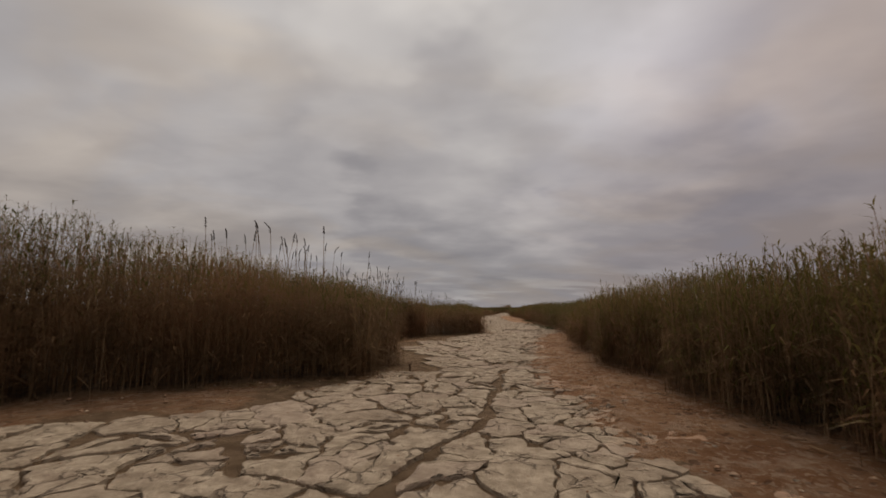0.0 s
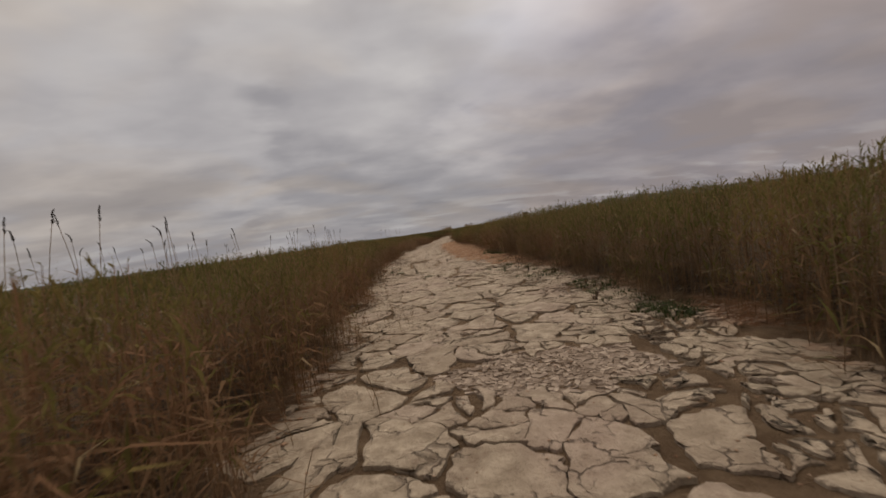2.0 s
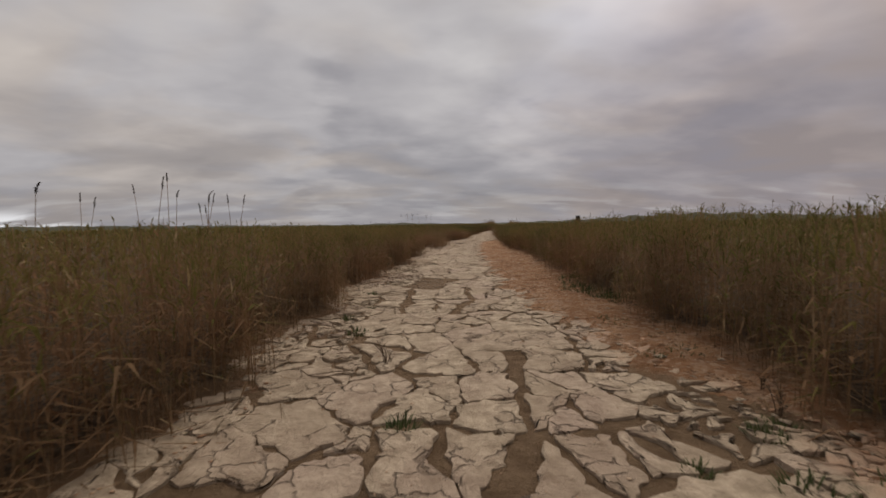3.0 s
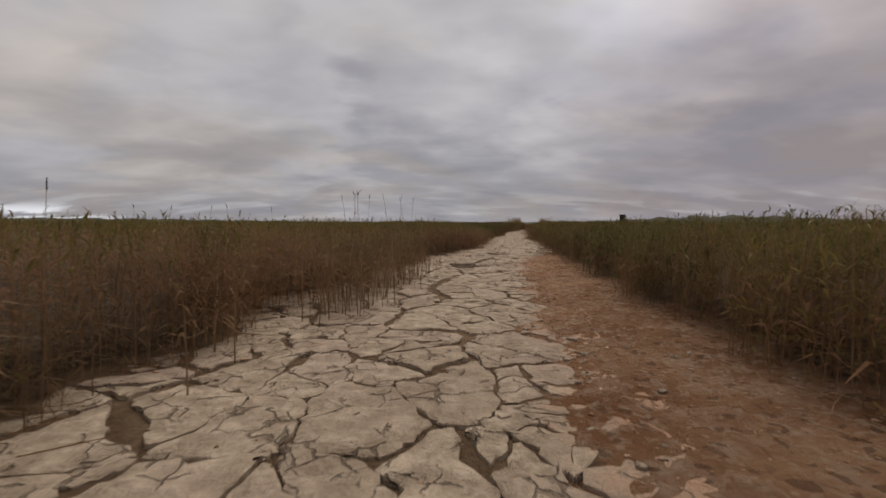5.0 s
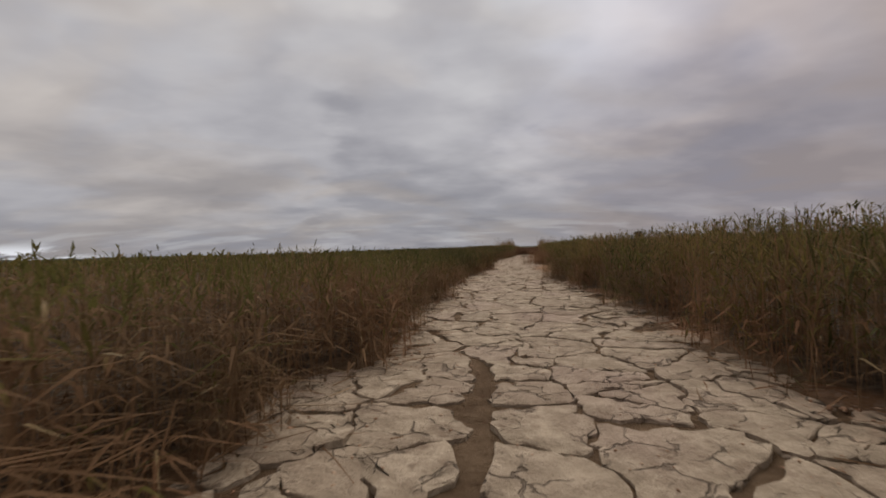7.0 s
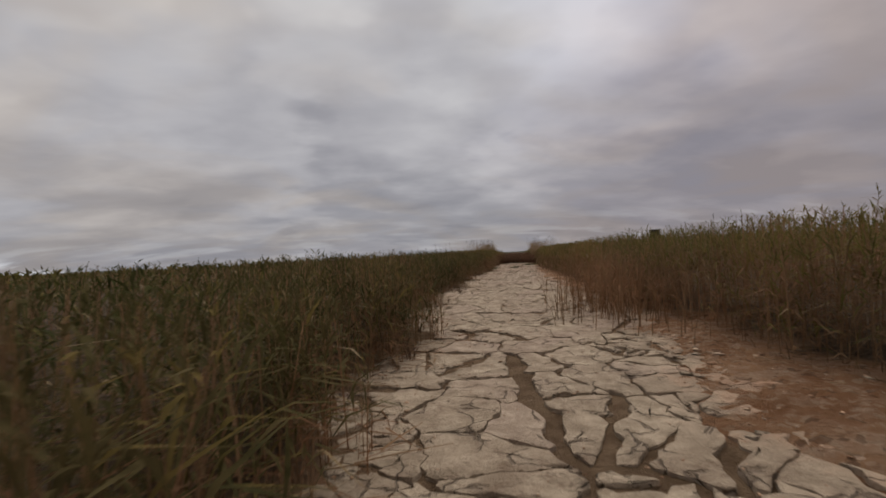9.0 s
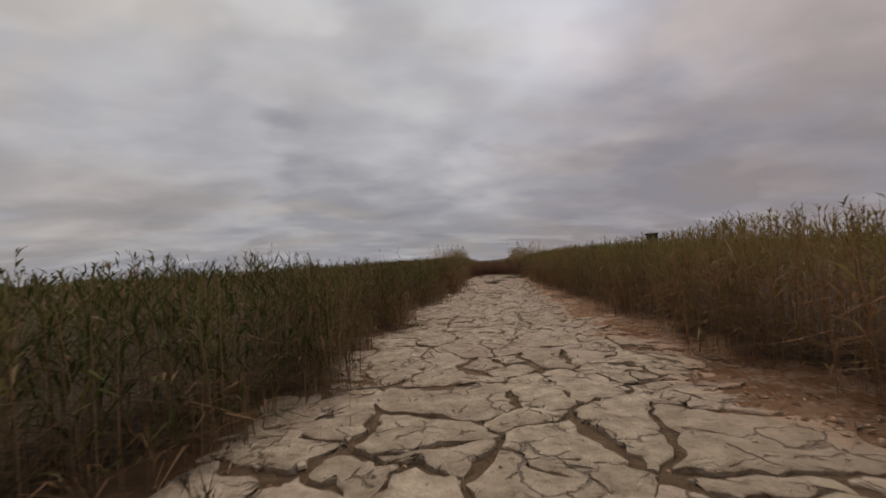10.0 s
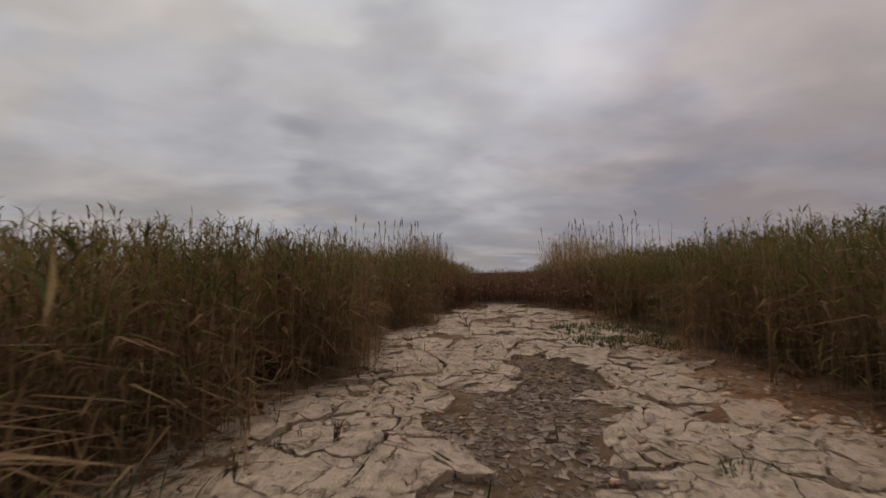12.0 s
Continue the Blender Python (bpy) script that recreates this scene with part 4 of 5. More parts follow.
def broken_stems():
    """Upright broken reed stalks that stand out on the mud."""
    rnd = random.Random(14)
    kinds = []
    for i in range(6):
        root = new("reed_stalk")
        bm = bmesh.new()
        a, lean = rnd.uniform(0, 6.28), rnd.uniform(0.02, 0.25)
        pts = [Vector((lean * k * k * math.cos(a), lean * k * k * math.sin(a), -0.03 + 0.5 * k)) for k in (0, 0.35, 0.7, 1.0)]
        tube(bm, pts, (0.0036, 0.0032, 0.0028, 0.0018), 5)
        part("stalk", bm_mesh("stalk", bm, M_STEM), root)
        for _ in range(2):
            bm = bmesh.new()
            b, z = rnd.uniform(0, 6.28), rnd.uniform(0.15, 0.45)
            blade(bm, Vector((lean * z * z * 4 * math.cos(a), lean * z * z * 4 * math.sin(a), z)), Vector((math.cos(b), math.sin(b), rnd.uniform(0.2, 1.2))).normalized(), rnd.uniform(0.10, 0.24), 0.008, rnd.uniform(0.4, 1.2))
            part("leaf", bm_mesh("leaf", bm, M_DEAD), root)
        kinds.append(tagged(root, "broken dry reed stalk standing in the cracked mud", "reed stalk", "broken reed stalks"))
    sown = []
    for count, s, l, ds, dl, k0, k1 in ((70, 77.2, 1.0, 0.45, 0.40, 0.4, 1.2), (36, 78.1, 1.15, 0.5, 0.3, 0.7, 1.4), (60, 77.6, 1.5, 0.6, 0.22, 0.8, 1.6), (26, 21.4, -0.9, 0.45, 0.25, 0.3, 0.65), (14, 20.7, -0.75, 0.6, 0.25, 0.3, 0.6),
                                        (90, 46.0, -1.75, 1.2, 0.28, 0.8, 1.7), (26, 47.3, -1.35, 0.9, 0.15, 0.5, 1.1), (20, 18.0, -1.0, 1.4, 0.2, 0.3, 0.8), (8, 23.6, -1.1, 0.3, 0.2, 0.3, 0.5)):
        for _ in range(count):
            sown.append((rnd.gauss(s, ds), rnd.gauss(l, dl), rnd.uniform(k0, k1)))
    for i, (s, l, k) in enumerate(sown):
        if s > 74:
            l = max(l, 0.45 + 0.25 * rnd.random())
        set_at(kinds[i] if i < 6 else copy_thing(kinds[i % 6], pose(0, 0, 0)), s, l, rnd.uniform(0, 360), k)


broken_stems()


# ---- plates of dried mud, last ----


def clip(poly, px, py, nx, ny):
    """Keeps the part of a convex polygon where (p - P) . n <= 0."""
    out = []
    for i in range(len(poly)):
        a, b = poly[i - 1], poly[i]
        da, db = (a[0] - px) * nx + (a[1] - py) * ny, (b[0] - px) * nx + (b[1] - py) * ny
        if (da <= 0) != (db <= 0):
            k = da / (da - db)
            out.append((a[0] + (b[0] - a[0]) * k, a[1] + (b[1] - a[1]) * k))
        if db <= 0:
            out.append(b)
    return out


def area_of(poly):
    return 0.5 * abs(sum(poly[i - 1][0] * poly[i][1] - poly[i][0] * poly[i - 1][1] for i in range(len(poly))))


# wide cracks that run through the crust: half width, then s and lat of the places they pass
MAIN_CRACKS = [(0.05, 6.4, -0.03, 3.8, -0.16, 2.4, -0.58), (0.05, 11.2, -1.6, 10.3, -1.12, 9.7, -0.94), (0.06, 18.1, 0.79, 17.5, 0.88),
               (0.06, 27.7, 0.31, 26.4, 0.34, 25.8, 0.12), (0.04, 26.3, 0.38, 26.5, 0.99, 26.2, 1.17),
               (0.055, 31.5, -0.09, 30.5, 0.0, 29.7, -0.2), (0.045, 31.3, -1.05, 29.7, -0.89), (0.055, 47.7, -0.84, 46.1, -0.96, 45.3, -0.66),
               (0.05, 52.0, -0.25, 50.5, -0.58), (0.04, 55.1, 0.22, 53.8, -0.08),
               (0.065, 59.2, -0.16, 57.4, -0.13), (0.055, 75.5, 0.02, 74.0, 0.2), (0.055, 78.1, -0.3, 78.0, 0.53), (0.016, 87.0, 0.47, 85.9, 0.53), (0.018, 87.1, -0.45, 85.7, -0.53),
               (0.014, 88.4, -0.91, 88.68, -0.35, 88.63, 0.15, 89.07, 0.67), (0.012, 88.7, -0.35, 90.7, -0.42)]
LONG = 1.25  # the plates are drawn out along the channel


def beside_cracks(rnd):
    """Pairs of seeds on both sides of the wide cracks: u (s / LONG), lat, crack, side, half width."""
    seeds, course = [], []
    for c, (half, *way) in enumerate(MAIN_CRACKS):
        pts = [(way[i] / LONG, way[i + 1]) for i in range(0, len(way), 2)]
        for (u0, v0), (u1, v1) in zip(pts, pts[1:]):
            d = math.hypot(u1 - u0, v1 - v0)
            n = max(1, round(d / 0.36))
            nx, ny = (v1 - v0) / d, -(u1 - u0) / d
            for i in range(n):
                k = (i + rnd.uniform(0.3, 0.7)) / n
                off = rnd.uniform(0.15, 0.23)
                for side in (1, -1):
                    seeds.append((u0 + (u1 - u0) * k + side * nx * off, v0 + (v1 - v0) * k + side * ny * off, c, side, half))
                course.append((u0 + (u1 - u0) * k, v0 + (v1 - v0) * k))
    return seeds, course


def cells(rnd, s0, s1, l0, l1, step, gap_lo, gap_hi, cracks=False):
    """Cells of a jittered grid in the plan, with a gap between neighbours."""
    pts, own, bins = [], [], {}

    def add(p, mark=None):
        bins.setdefault((int((p[0] - s0) / step), int((p[1] - l0) / step)), []).append(len(pts))
        pts.append(p)
        own.append(mark)

    course = []
    if cracks:
        seeds, course = beside_cracks(rnd)
        for u, v, c, side, half in seeds:
            add((u, v), (c, side, half))
    ns, nl = max(1, int((s1 - s0) / step)), max(1, int((l1 - l0) / step))
    for i in range(ns):
        for j in range(nl):
            if rnd.random() < 0.24:
                continue
            p = (s0 + (i + rnd.uniform(0.02, 0.98)) * step, l0 + (j + rnd.uniform(0.02, 0.98)) * step)
            if not any(abs(p[0] - u) < 0.4 and abs(p[1] - v) < 0.4 and math.hypot(p[0] - u, p[1] - v) < 0.34 for u, v in course):
                add(p)
    gaps, made = {}, []
    for (i, j), here in bins.items():
        around = [b for u in range(i - 3, i + 4) for v in range(j - 3, j + 4) for b in bins.get((u, v), ())]
        for a in here:
            p = pts[a]
            r = 2.2 * step
            poly = [(p[0] - r, p[1] - r), (p[0] + r, p[1] - r), (p[0] + r, p[1] + r), (p[0] - r, p[1] + r)]
            for b in sorted((b for b in around if b != a), key=lambda b: (pts[b][0] - p[0]) ** 2 + (pts[b][1] - p[1]) ** 2):
                q = pts[b]
                d = math.hypot(q[0] - p[0], q[1] - p[1]) or 1e-6
                nx, ny = (q[0] - p[0]) / d, (q[1] - p[1]) / d
                key = (min(a, b), max(a, b))
                if key not in gaps:
                    wide = own[a] and own[b] and own[a][0] == own[b][0] and own[a][1] != own[b][1]
                    gaps[key] = own[a][2] * rnd.uniform(0.6, 1.2) if wide else gap_lo + (gap_hi - gap_lo) * rnd.random() ** 5
                g = gaps[key]
                poly = clip(poly, (p[0] + q[0]) / 2 - nx * g, (p[1] + q[1]) / 2 - ny * g, nx, ny)
                if len(poly) < 3:
                    break
            if len(poly) >= 3:
                made.append(poly)
    return made


def split(rnd, poly, most, gap):
    """Thin later cracks through a plate."""
    a = area_of(poly)
    if a < most * rnd.uniform(0.3, 2.2):
        return [poly]
    cx, cy = sum(p[0] for p in poly) / len(poly), sum(p[1] for p in poly) / len(poly)
    far = max(poly, key=lambda p: (p[0] - cx) ** 2 + (p[1] - cy) ** 2)
    ang = math.atan2(far[1] - cy, far[0] - cx) + rnd.gauss(0, 0.45)  # across the longer way
    nx, ny = math.cos(ang), math.sin(ang)
    r = math.sqrt(a) * 0.18
    cx, cy = cx + rnd.uniform(-r, r), cy + rnd.uniform(-r, r)
    g = gap * rnd.uniform(0.5, 1.6)
    out = []
    for sgn in (1, -1):
        q = clip(poly, cx - sgn * nx * g, cy - sgn * ny * g, sgn * nx, sgn * ny)
        if len(q) >= 3 and area_of(q) > 0.004:
            out += split(rnd, q, most, gap)
    return out


def warp(s, lat, big=0.10, small=0.032):
    a = noise.noise_vector((s * 1.9, lat * 1.9, 3.0))
    b = noise.noise_vector((s * 17.0, lat * 17.0, 9.0))
    c = noise.noise_vector((s * 6.0, lat * 6.0, 14.0))
    return s + big * (a.x + 0.55 * c.x) + small * b.x, lat + big * (a.y + 0.55 * c.y) + small * b.y


def crack_width(s, lat):
    """Half the width of the crack at a place: wide at some meetings, closing to hair lines in between."""
    n = noise.noise((s * 1.25, lat * 1.25, 7.0)) + 0.55 * noise.noise((s * 3.1, lat * 3.1, 17.0))
    w = min(0.045, max(0.0022, 0.10 * (n + 0.10)))
    if s < 30:
        w = min(0.058, 1.35 * w)
    if s > 84:
        w = 0.28 * w if s < 89 else max(0.0012, 0.05 * (n - 0.12))
    jag = max(0.0, noise.noise((s * 12.0, lat * 12.0, 27.0)) + 0.6 * noise.noise((s * 33.0, lat * 33.0, 37.0)))
    return w * (0.75 + 0.5 * noise.noise((s * 5.0, lat * 5.0, 47.0))) + jag * ((0.030 if s < 84 else 0.013 if s < 89 else 0.011) + 0.45 * w)


def top_of(s, lat):
    """Height of the crust's upper face, shared by neighbours."""
    k = 1.0 + 1.6 * min(1.0, max(0.0, (s - 82) / 4))  # the last stretch is rougher
    return k * 0.009 * noise.noise((s * 1.1, lat * 1.1, 21.0)) + k * 0.010 * noise.noise((s * 7.0, lat * 7.0, 1.0)) + k * 0.006 * noise.noise((s * 27.0, lat * 27.0, 5.0))


def plate_shape(rnd, poly, thick, step, tilt=0.006):
    """A mud plate: steep ragged side, worn rim, uneven top. Returns verts in plan coordinates, faces and the middle."""
    soft = []
    for i in range(len(poly)):
        a, b = poly[i], poly[(i + 1) % len(poly)]
        soft += [(a[0] * 0.93 + b[0] * 0.07, a[1] * 0.93 + b[1] * 0.07), (a[0] * 0.07 + b[0] * 0.93, a[1] * 0.07 + b[1] * 0.93)]
    ring = []
    for i in range(len(soft)):
        a, b = soft[i], soft[(i + 1) % len(soft)]
        d = math.hypot(b[0] - a[0], b[1] - a[1])
        m = max(1, int(round(d / step)))
        for k in range(m):
            ring.append((a[0] + (b[0] - a[0]) * k / m, a[1] + (b[1] - a[1]) * k / m))
    cx, cy = sum(p[0] for p in ring) / len(ring), sum(p[1] for p in ring) / len(ring)
    lift, tx, ty = rnd.gauss(0, 0.0016), rnd.gauss(0, tilt), rnd.gauss(0, tilt)
    n = len(ring)
    rows = [[], [], [], []]
    for p in ring:
        far = math.hypot(p[0] - cx, p[1] - cy) or 1e-6
        g = min(0.55 * far, crack_width(*p))
        sink = min(0.006, 0.0012 + 0.3 * g)
        for row, (back, dz) in zip(rows, ((g - 0.002, -thick), (g, -sink), (g + 0.010 + 0.3 * g, 0.0), (0.52 * far, 0.0))):
            f = max(0.05, 1 - max(back, g if dz == 0.0 else 0.0) / far)
            s, lat = cx + (p[0] - cx) * f, cy + (p[1] - cy) * f
            z = lift + tx * (s - cx) + ty * (lat - cy) + dz
            if dz > -0.01:
                z += top_of(s, lat)
            row.append((*warp(s, lat), z))
    verts = rows[0] + rows[1] + rows[2] + rows[3] + [(*warp(cx, cy), lift + top_of(cx, cy))]
    faces = []
    for r in range(3):
        for k in range(n):
            a, b = r * n + k, r * n + (k + 1) % n
            faces.append((a, b, b + n, a + n))
    for k in range(n):
        faces.append((3 * n + k, 3 * n + (k + 1) % n, 4 * n))
    return verts, faces, (cx, cy)


def add_dust(me, verts):
    """How much red dust lies on each corner of the crust, more towards the crumbled strip, and how weathered it is."""
    a = np.array(verts)
    d = np.clip((a[:, 1] - crust_edge(a[:, 0]) + 0.55) / 1.0, 0, 1)
    d = d * np.interp(a[:, 0], [50.5, 52.5, 70, 74], [1.0, 0.7, 0.8, 1.0])
    d = np.maximum(d, np.clip((left_edge(a[:, 0]) + 0.12 - a[:, 1]) / 0.4, 0, 1) * 0.45)
    d = np.maximum(d, np.clip((a[:, 0] - 85) / 8, 0, 1) * 0.30)
    att = me.attributes.new("dust", "FLOAT", "POINT")
    att.data.foreach_set("value", d.astype(np.float32))
    att = me.attributes.new("worn", "FLOAT", "POINT")
    att.data.foreach_set("value", np.interp(a[:, 0], [82, 88], [0.0, 1.0]).astype(np.float32))
    return me


def to_world(verts):
    a = np.array(verts)
    x, y = spot(a[:, 0], a[:, 1])
    return np.stack([x, y, a[:, 2]], 1)


def round_tops(me, plates):
    """Smooth shading on the upper half of each plate, hard edges below."""
    flags = []
    for faces in plates:
        n = len(faces) // 4
        flags += [False] * (2 * n) + [True] * (2 * n)
    me.polygons.foreach_set("use_smooth", flags)
    return me


def lay_plates():
    rnd = random.Random(404)
    shapes = []
    for poly in cells(rnd, -1.0, 106.5 / LONG, -4.0, 2.7, 0.44, 0.0006, 0.022, True):
        poly = [(u * LONG, v) for u, v in poly]
        cx, cy = sum(p[0] for p in poly) / len(poly), sum(p[1] for p in poly) / len(poly)
        le, ce = float(left_edge(cx)), float(crust_edge(cx))
        patchy = in_patch(cx, cy, 0.4)
        if (cx < 16.5 and cy < (-2.3 if cx > 3.7 else -3.5) + 0.3 * math.sin(2.1 * cx)) or (3.7 < cx < 15.8 and cy < float(np.interp(cx, [3.7, 5.5, 5.8, 8, 9, 10, 11.5, 13, 14, 15.8], [-3.0, -1.9, -1.3, -1.3, -1.6, -2.3, -2.4, -1.9, -1.5, -1.25])) + 0.15 * math.sin(3.1 * cx)) or cy < le - 0.25 or cy > ce + 0.08 + 0.5 * rnd.random() ** 2 or (not patchy and in_patch(cx, cy)) or (cx > 101 and (abs(cy) > 1.75 - 0.2 * (cx - 101) or rnd.random() < 0.10 * (cx - 101))):
            continue
        worn = min(cy - le + 0.3, ce - cy)
        # near the banks and on the last stretch the crust breaks into small pieces
        most = (0.20 if cx < 15 else 0.32 if cx < 22 else 0.36 if cx < 84 else 0.16 if cx < 89 else 0.26) if worn > 0.45 else 0.08
        if in_patch(cx, cy, 0.4):
            most = 0.06 if any(c and (cx - a) ** 2 / (d + 0.4) ** 2 + (cy - b) ** 2 / (e + 0.4) ** 2 < 1 for a, b, d, e, c in PATCHES) else most
        if (17.5 < cx < 28 and cy > 1.15) or (27.5 < cx < 37 and cy < le + 0.85):
            most = 0.035
        for piece in split(rnd, poly, most, 0.0008):
            pc = (sum(p[0] for p in piece) / len(piece), sum(p[1] for p in piece) / len(piece))
            if in_patch(*pc, -0.03) or (worn < 0.2 and rnd.random() < 0.15):
                continue
            tilt = 0.06 if pc[0] > 99 else 0.03 if worn < 0.45 or pc[0] > 90 else 0.006
            if most < 0.04:
                tilt = 0.045  # upturned shards along this margin
            shapes.append(plate_shape(rnd, piece, 0.036, 0.05, tilt))
    shapes.sort(key=lambda q: abs(q[2][1] + 0.1))
    for verts, faces, mid in shapes[:300]:
        w = to_world(verts)
        o = w[-1].copy()
        o[2] = 0.0
        me = round_tops(mesh_from("mud_plate", (w - o).tolist(), faces, [M_PLATE]), [faces])
        ob = part("mud_plate", add_dust(me, verts), ground)
        ob.location = o.tolist()
    verts, faces = [], []
    for v, f, mid in shapes[300:]:
        k = len(verts)
        verts += v
        faces += [tuple(i + k for i in q) for q in f]
    part("mud_plates", add_dust(round_tops(mesh_from("mud_plates", to_world(verts).tolist(), faces, [M_PLATE]), [f for v, f, mid in shapes[300:]]), verts), ground, "pale cracked mud plates along the channel", "stuff")


def lay_crumbled_strip():
    """Crumbled red-brown soil between the crust and the reeds: lumps and hollows a few centimetres across."""
    step = 0.042
    ss = np.arange(-0.5, 105.0, step)
    wide = np.linspace(0.0, 1.0, 38)
    lo, hi = crust_edge(ss) - 0.55, right_edge(ss) + 0.35
    hi = np.maximum(hi, lo + 0.3)
    S = np.repeat(ss[:, None], len(wide), 1)
    L = lo[:, None] + (hi - lo)[:, None] * wide[None, :]
    Z = np.empty_like(S)
    for i in range(S.shape[0]):
        for j in range(S.shape[1]):
            a, b = S[i, j], L[i, j]
            d = noise.voronoi((a * 11.0, b * 13.0, 0.5))[0]
            e = noise.noise((a * 4.0, b * 4.0, 2.0))
            Z[i, j] = 0.032 * (0.5 - d[0]) + 0.020 * min(0.5, d[1] - d[0]) + 0.020 * e + 0.008 * noise.noise((a * 38.0, b * 38.0, 4.0))
    fade = np.clip((L - lo[:, None]) / 0.65, 0, 1) * np.clip((1 - wide) / 0.1, 0, 1)[None, :]
    fade = fade * np.clip((right_edge(ss) - crust_edge(ss) - 0.15) / 0.35, 0, 1)[:, None]  # thins out where the crust meets the reeds
    Z = -0.034 + fade * (0.038 + Z)
    X, Y = spot(S, L)
    n = len(wide)
    a = (np.arange(len(ss) - 1)[:, None] * n + np.arange(n - 1)[None, :]).ravel()
    keep = np.repeat((right_edge(ss) - crust_edge(ss) > 0.15)[:-1], n - 1)
    a = a[keep]
    tris = np.concatenate([np.stack([a, a + 1, a + n + 1], 1), np.stack([a, a + n + 1, a + n], 1)])
    me = raw_mesh("crumbled_soil", np.stack([X.ravel(), Y.ravel(), Z.ravel()], 1), tris, [M_SOIL], np.zeros(len(tris)))
    kind = me.attributes.new("soil_kind", "FLOAT_VECTOR", "POINT")
    red = np.clip((L - lo[:, None]) / 0.6, 0.0, 1)
    bank = np.clip((L - right_edge(S)) / 0.3, 0, 1)
    kind.data.foreach_set("vector", np.stack([red.ravel(), bank.ravel(), 0 * red.ravel()], 1).astype(np.float32).ravel())
    part("crumbled_soil", me, ground, "crumbled red-brown soil beside the crust", "stuff")


def lay_chips():
    rnd = random.Random(405)
    verts, faces, kinds = [], [], []
    for ps, pl, a, b, chips in PATCHES:
        if not chips:
            continue
        for poly in cells(rnd, ps - a * 1.2, ps + a * 1.2, pl - b * 1.2, pl + b * 1.2, 0.034 if ps < 40 else 0.026 if ps < 90 else 0.03, 0.001, 0.005):
            cx, cy = sum(p[0] for p in poly) / len(poly), sum(p[1] for p in poly) / len(poly)
            if not in_patch(cx, cy, -0.02) or rnd.random() < (0.2 if ps > 90 else 0.08):
                continue
            if area_of(poly) > 0.02:
                continue
            k = len(verts)
            z = rnd.uniform(-0.017, -0.010) - (0.006 if ps > 90 else 0)
            tx, ty = rnd.gauss(0, 0.12), rnd.gauss(0, 0.12)
            n = len(poly)
            for f, dz in ((1.0, -0.02), (1.0, 0.0), (0.55, -0.004)):
                for p in poly:
                    q = warp(cx + (p[0] - cx) * f, cy + (p[1] - cy) * f, 0.03, 0.008)
                    verts.append((q[0], q[1], z + dz + tx * (p[0] - cx) * f + ty * (p[1] - cy) * f))
            for r in range(2):
                for i in range(n):
                    faces.append((k + r * n + i, k + r * n + (i + 1) % n, k + (r + 1) * n + (i + 1) % n, k + (r + 1) * n + i))
            faces.append(tuple(k + 2 * n + i for i in range(n)))
            kinds += [int(ps > 40)] * (2 * n + 1)
    part("mud_chips", mesh_from("mud_chips", to_world(verts).tolist(), faces, [M_CHIP, M_DARK_CHIP], kinds), ground, "small curled grey-brown mud chips in bare patches", "stuff")


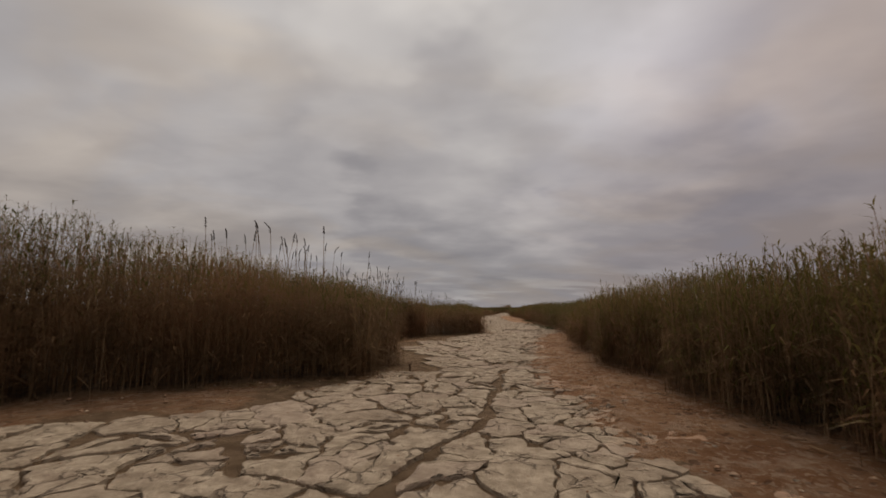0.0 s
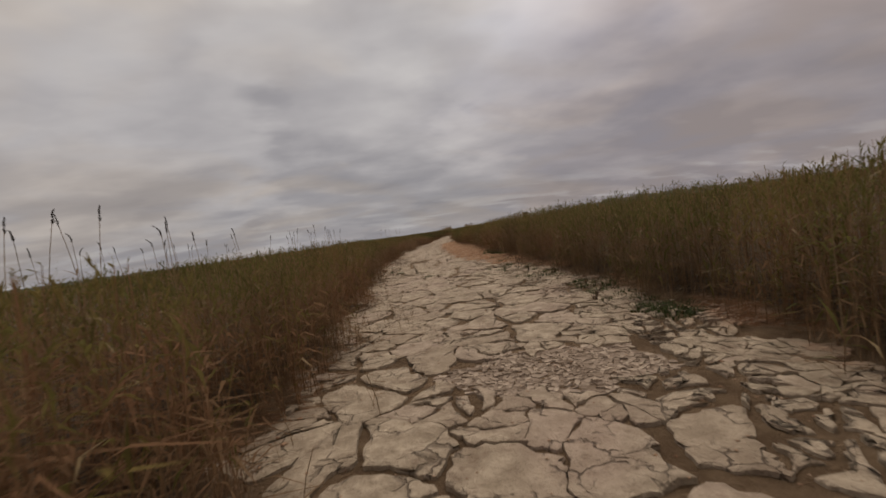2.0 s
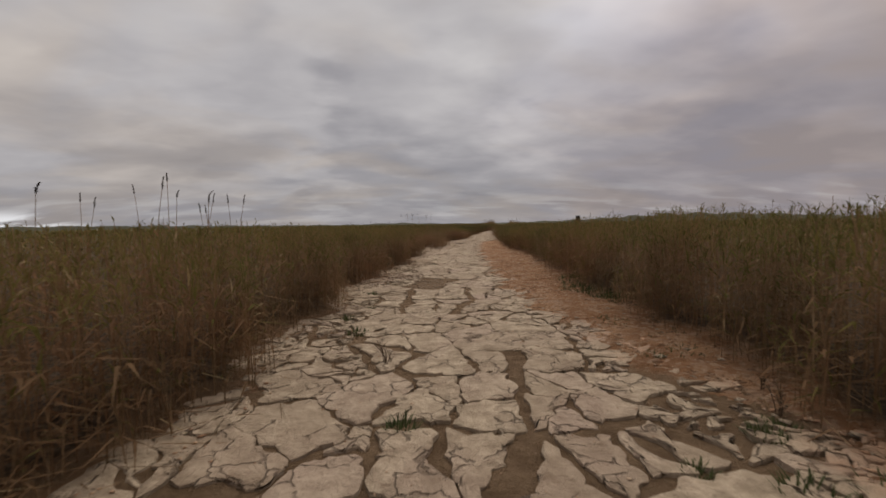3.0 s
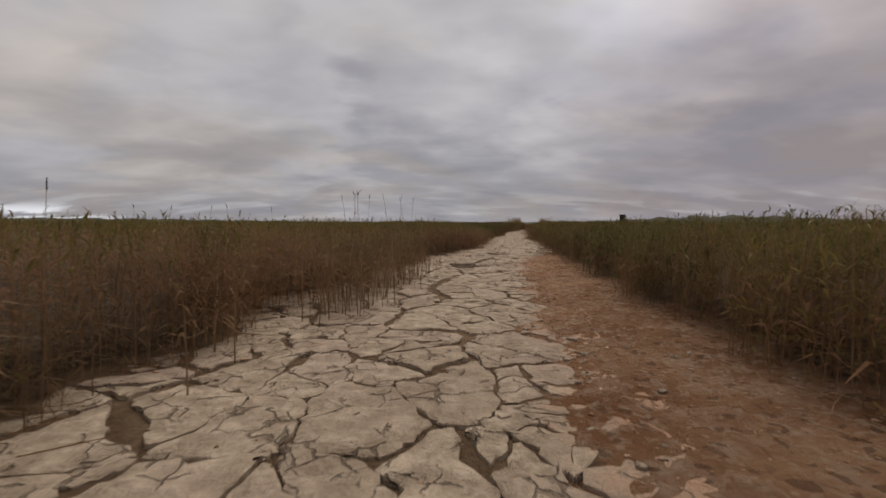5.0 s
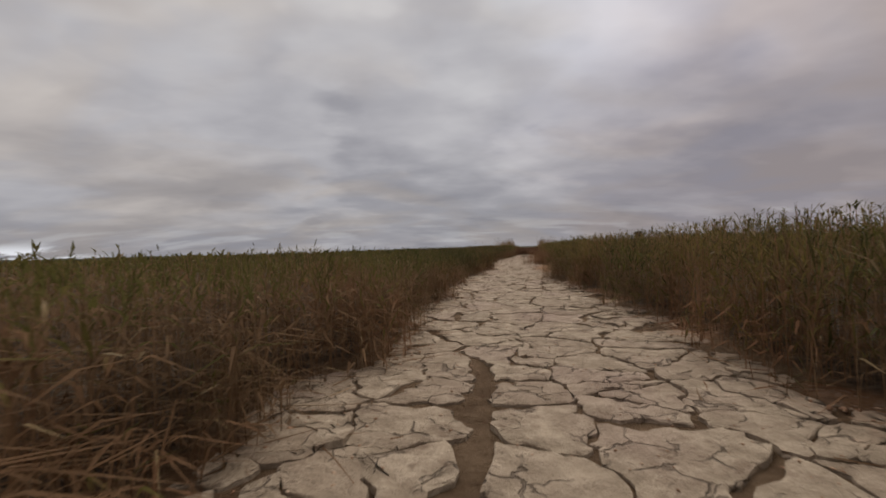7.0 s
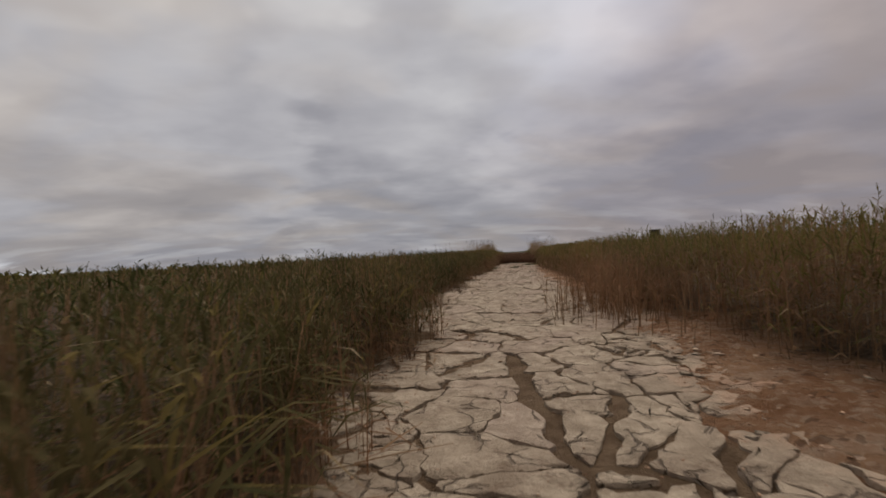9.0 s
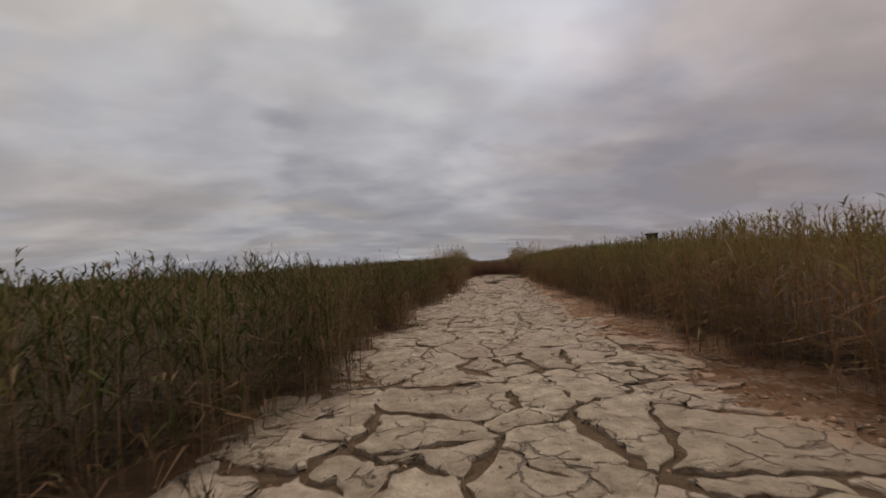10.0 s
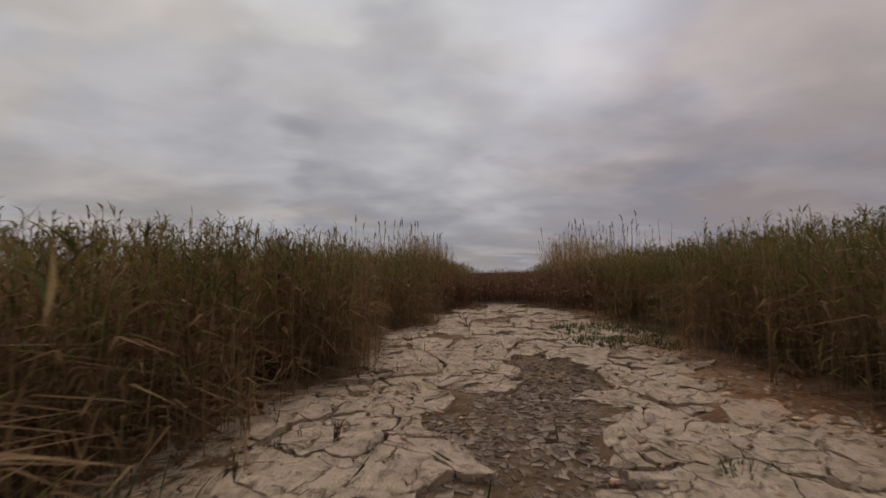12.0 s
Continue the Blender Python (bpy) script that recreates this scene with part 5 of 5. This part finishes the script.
def lay_clods():
    """Crumbled red-brown soil between the crust and the reeds, and loose crumbs on both margins."""
    rs = np.random.RandomState(31)
    ico = np.array([(1, 0, 0), (-1, 0, 0), (0, 1, 0), (0, -1, 0), (0, 0, 1), (0, 0, -1)], float)
    tri = np.array([(0, 2, 4), (2, 1, 4), (1, 3, 4), (3, 0, 4), (2, 0, 5), (1, 2, 5), (3, 1, 5), (0, 3, 5)])
    n = 15000 + 9000 + 1600
    s = rs.uniform(-3, 107, n)
    ce, re, le = crust_edge(s), right_edge(s), left_edge(s)
    f = rs.uniform(0, 1, n)
    lat = ce - 0.05 + (re + 0.1 - ce) * f
    margin = rs.uniform(0, 1, n) < 0.12
    lat = np.where(margin, le + rs.gamma(1.2, 0.14, n), lat)
    loose = (np.arange(n) >= 15000) & (np.arange(n) < 24000)
    shard = np.arange(n) >= 24000
    lat = np.where(shard, ce - 0.15 + (re - ce + 0.15) * f ** 1.5, lat)
    lat = np.where(loose, le + (ce - le) * rs.uniform(0, 1, n), lat)
    size = np.clip(0.010 + 0.006 * rs.pareto(2.4, n), 0.008, 0.026)
    size = np.where(loose, rs.uniform(0.004, 0.011, n), size)
    size = np.where(loose & (s > 88), 2.0 * size, size)
    size = np.where(shard, 0.012 + 0.034 * rs.uniform(0, 1, n) ** 2.2, size)
    bare_side = np.where((s > 3) & (s < 17) & ~shard & ~loose)[0]
    extra = bare_side[: len(bare_side) // 2]
    lat[extra] = le[extra] - 0.1 + 1.9 * rs.uniform(0, 1, len(extra)) ** 1.3
    lat[extra] = np.where(lat[extra] > -1.2, le[extra] + 0.4 * rs.uniform(0, 1, len(extra)), lat[extra])
    margin[extra] = True
    keep = (re - ce > 0.12) | margin | loose
    s, lat, size, shard = s[keep], lat[keep], size[keep], shard[keep]
    n = len(s)
    x, y = spot(s, lat)
    drop, brown_bit = np.zeros(n), np.zeros(n, bool)
    shape = ico[None] * rs.uniform(0.55, 1.3, (n, 6, 1)) + rs.uniform(-0.3, 0.3, (n, 6, 3))
    bare = [q for q in PATCHES if not q[4]]
    for q in bare:
        pick = np.where(~shard & (rs.uniform(0, 1, n) < 0.045))[0]
        r, w = np.sqrt(rs.uniform(0, 1, len(pick))), rs.uniform(0, 6.28, len(pick))
        x[pick], y[pick] = spot(q[0] + 1.05 * q[2] * r * np.cos(w), q[1] + 1.05 * q[3] * r * np.sin(w))
        size[pick] = 0.004 + 0.013 * rs.uniform(0, 1, len(pick)) ** 2.5
        drop[pick] = -0.022
        brown_bit[pick] = True
    a = rs.uniform(0, 6.28, n)
    ca, sa = np.cos(a)[:, None], np.sin(a)[:, None]
    sx, sy, sz = rs.uniform(0.8, 1.6, (n, 1)), rs.uniform(0.7, 1.2, (n, 1)), rs.uniform(0.3, 0.6, (n, 1))
    sz = np.where(shard[:, None], 0.22, sz)
    px, py = shape[:, :, 0] * sx, shape[:, :, 1] * sy
    v = np.stack([x[:, None] + size[:, None] * (px * ca - py * sa), y[:, None] + size[:, None] * (px * sa + py * ca), size[:, None] * (shape[:, :, 2] * sz + 0.15) + drop[:, None]], 2)
    tris = (tri[None] + (np.arange(n) * 6)[:, None, None]).reshape(-1, 3)
    me = raw_mesh("clods", v.reshape(-1, 3), tris, [M_CLOD, M_PLATE, M_CHIP], np.repeat(np.where(brown_bit, 2, shard.astype(int)), len(tri)))
    part("clods", me, ground, "loose red-brown clods on the channel's margin", "stuff")


lay_plates()
lay_crumbled_strip()
lay_chips()
lay_clods()
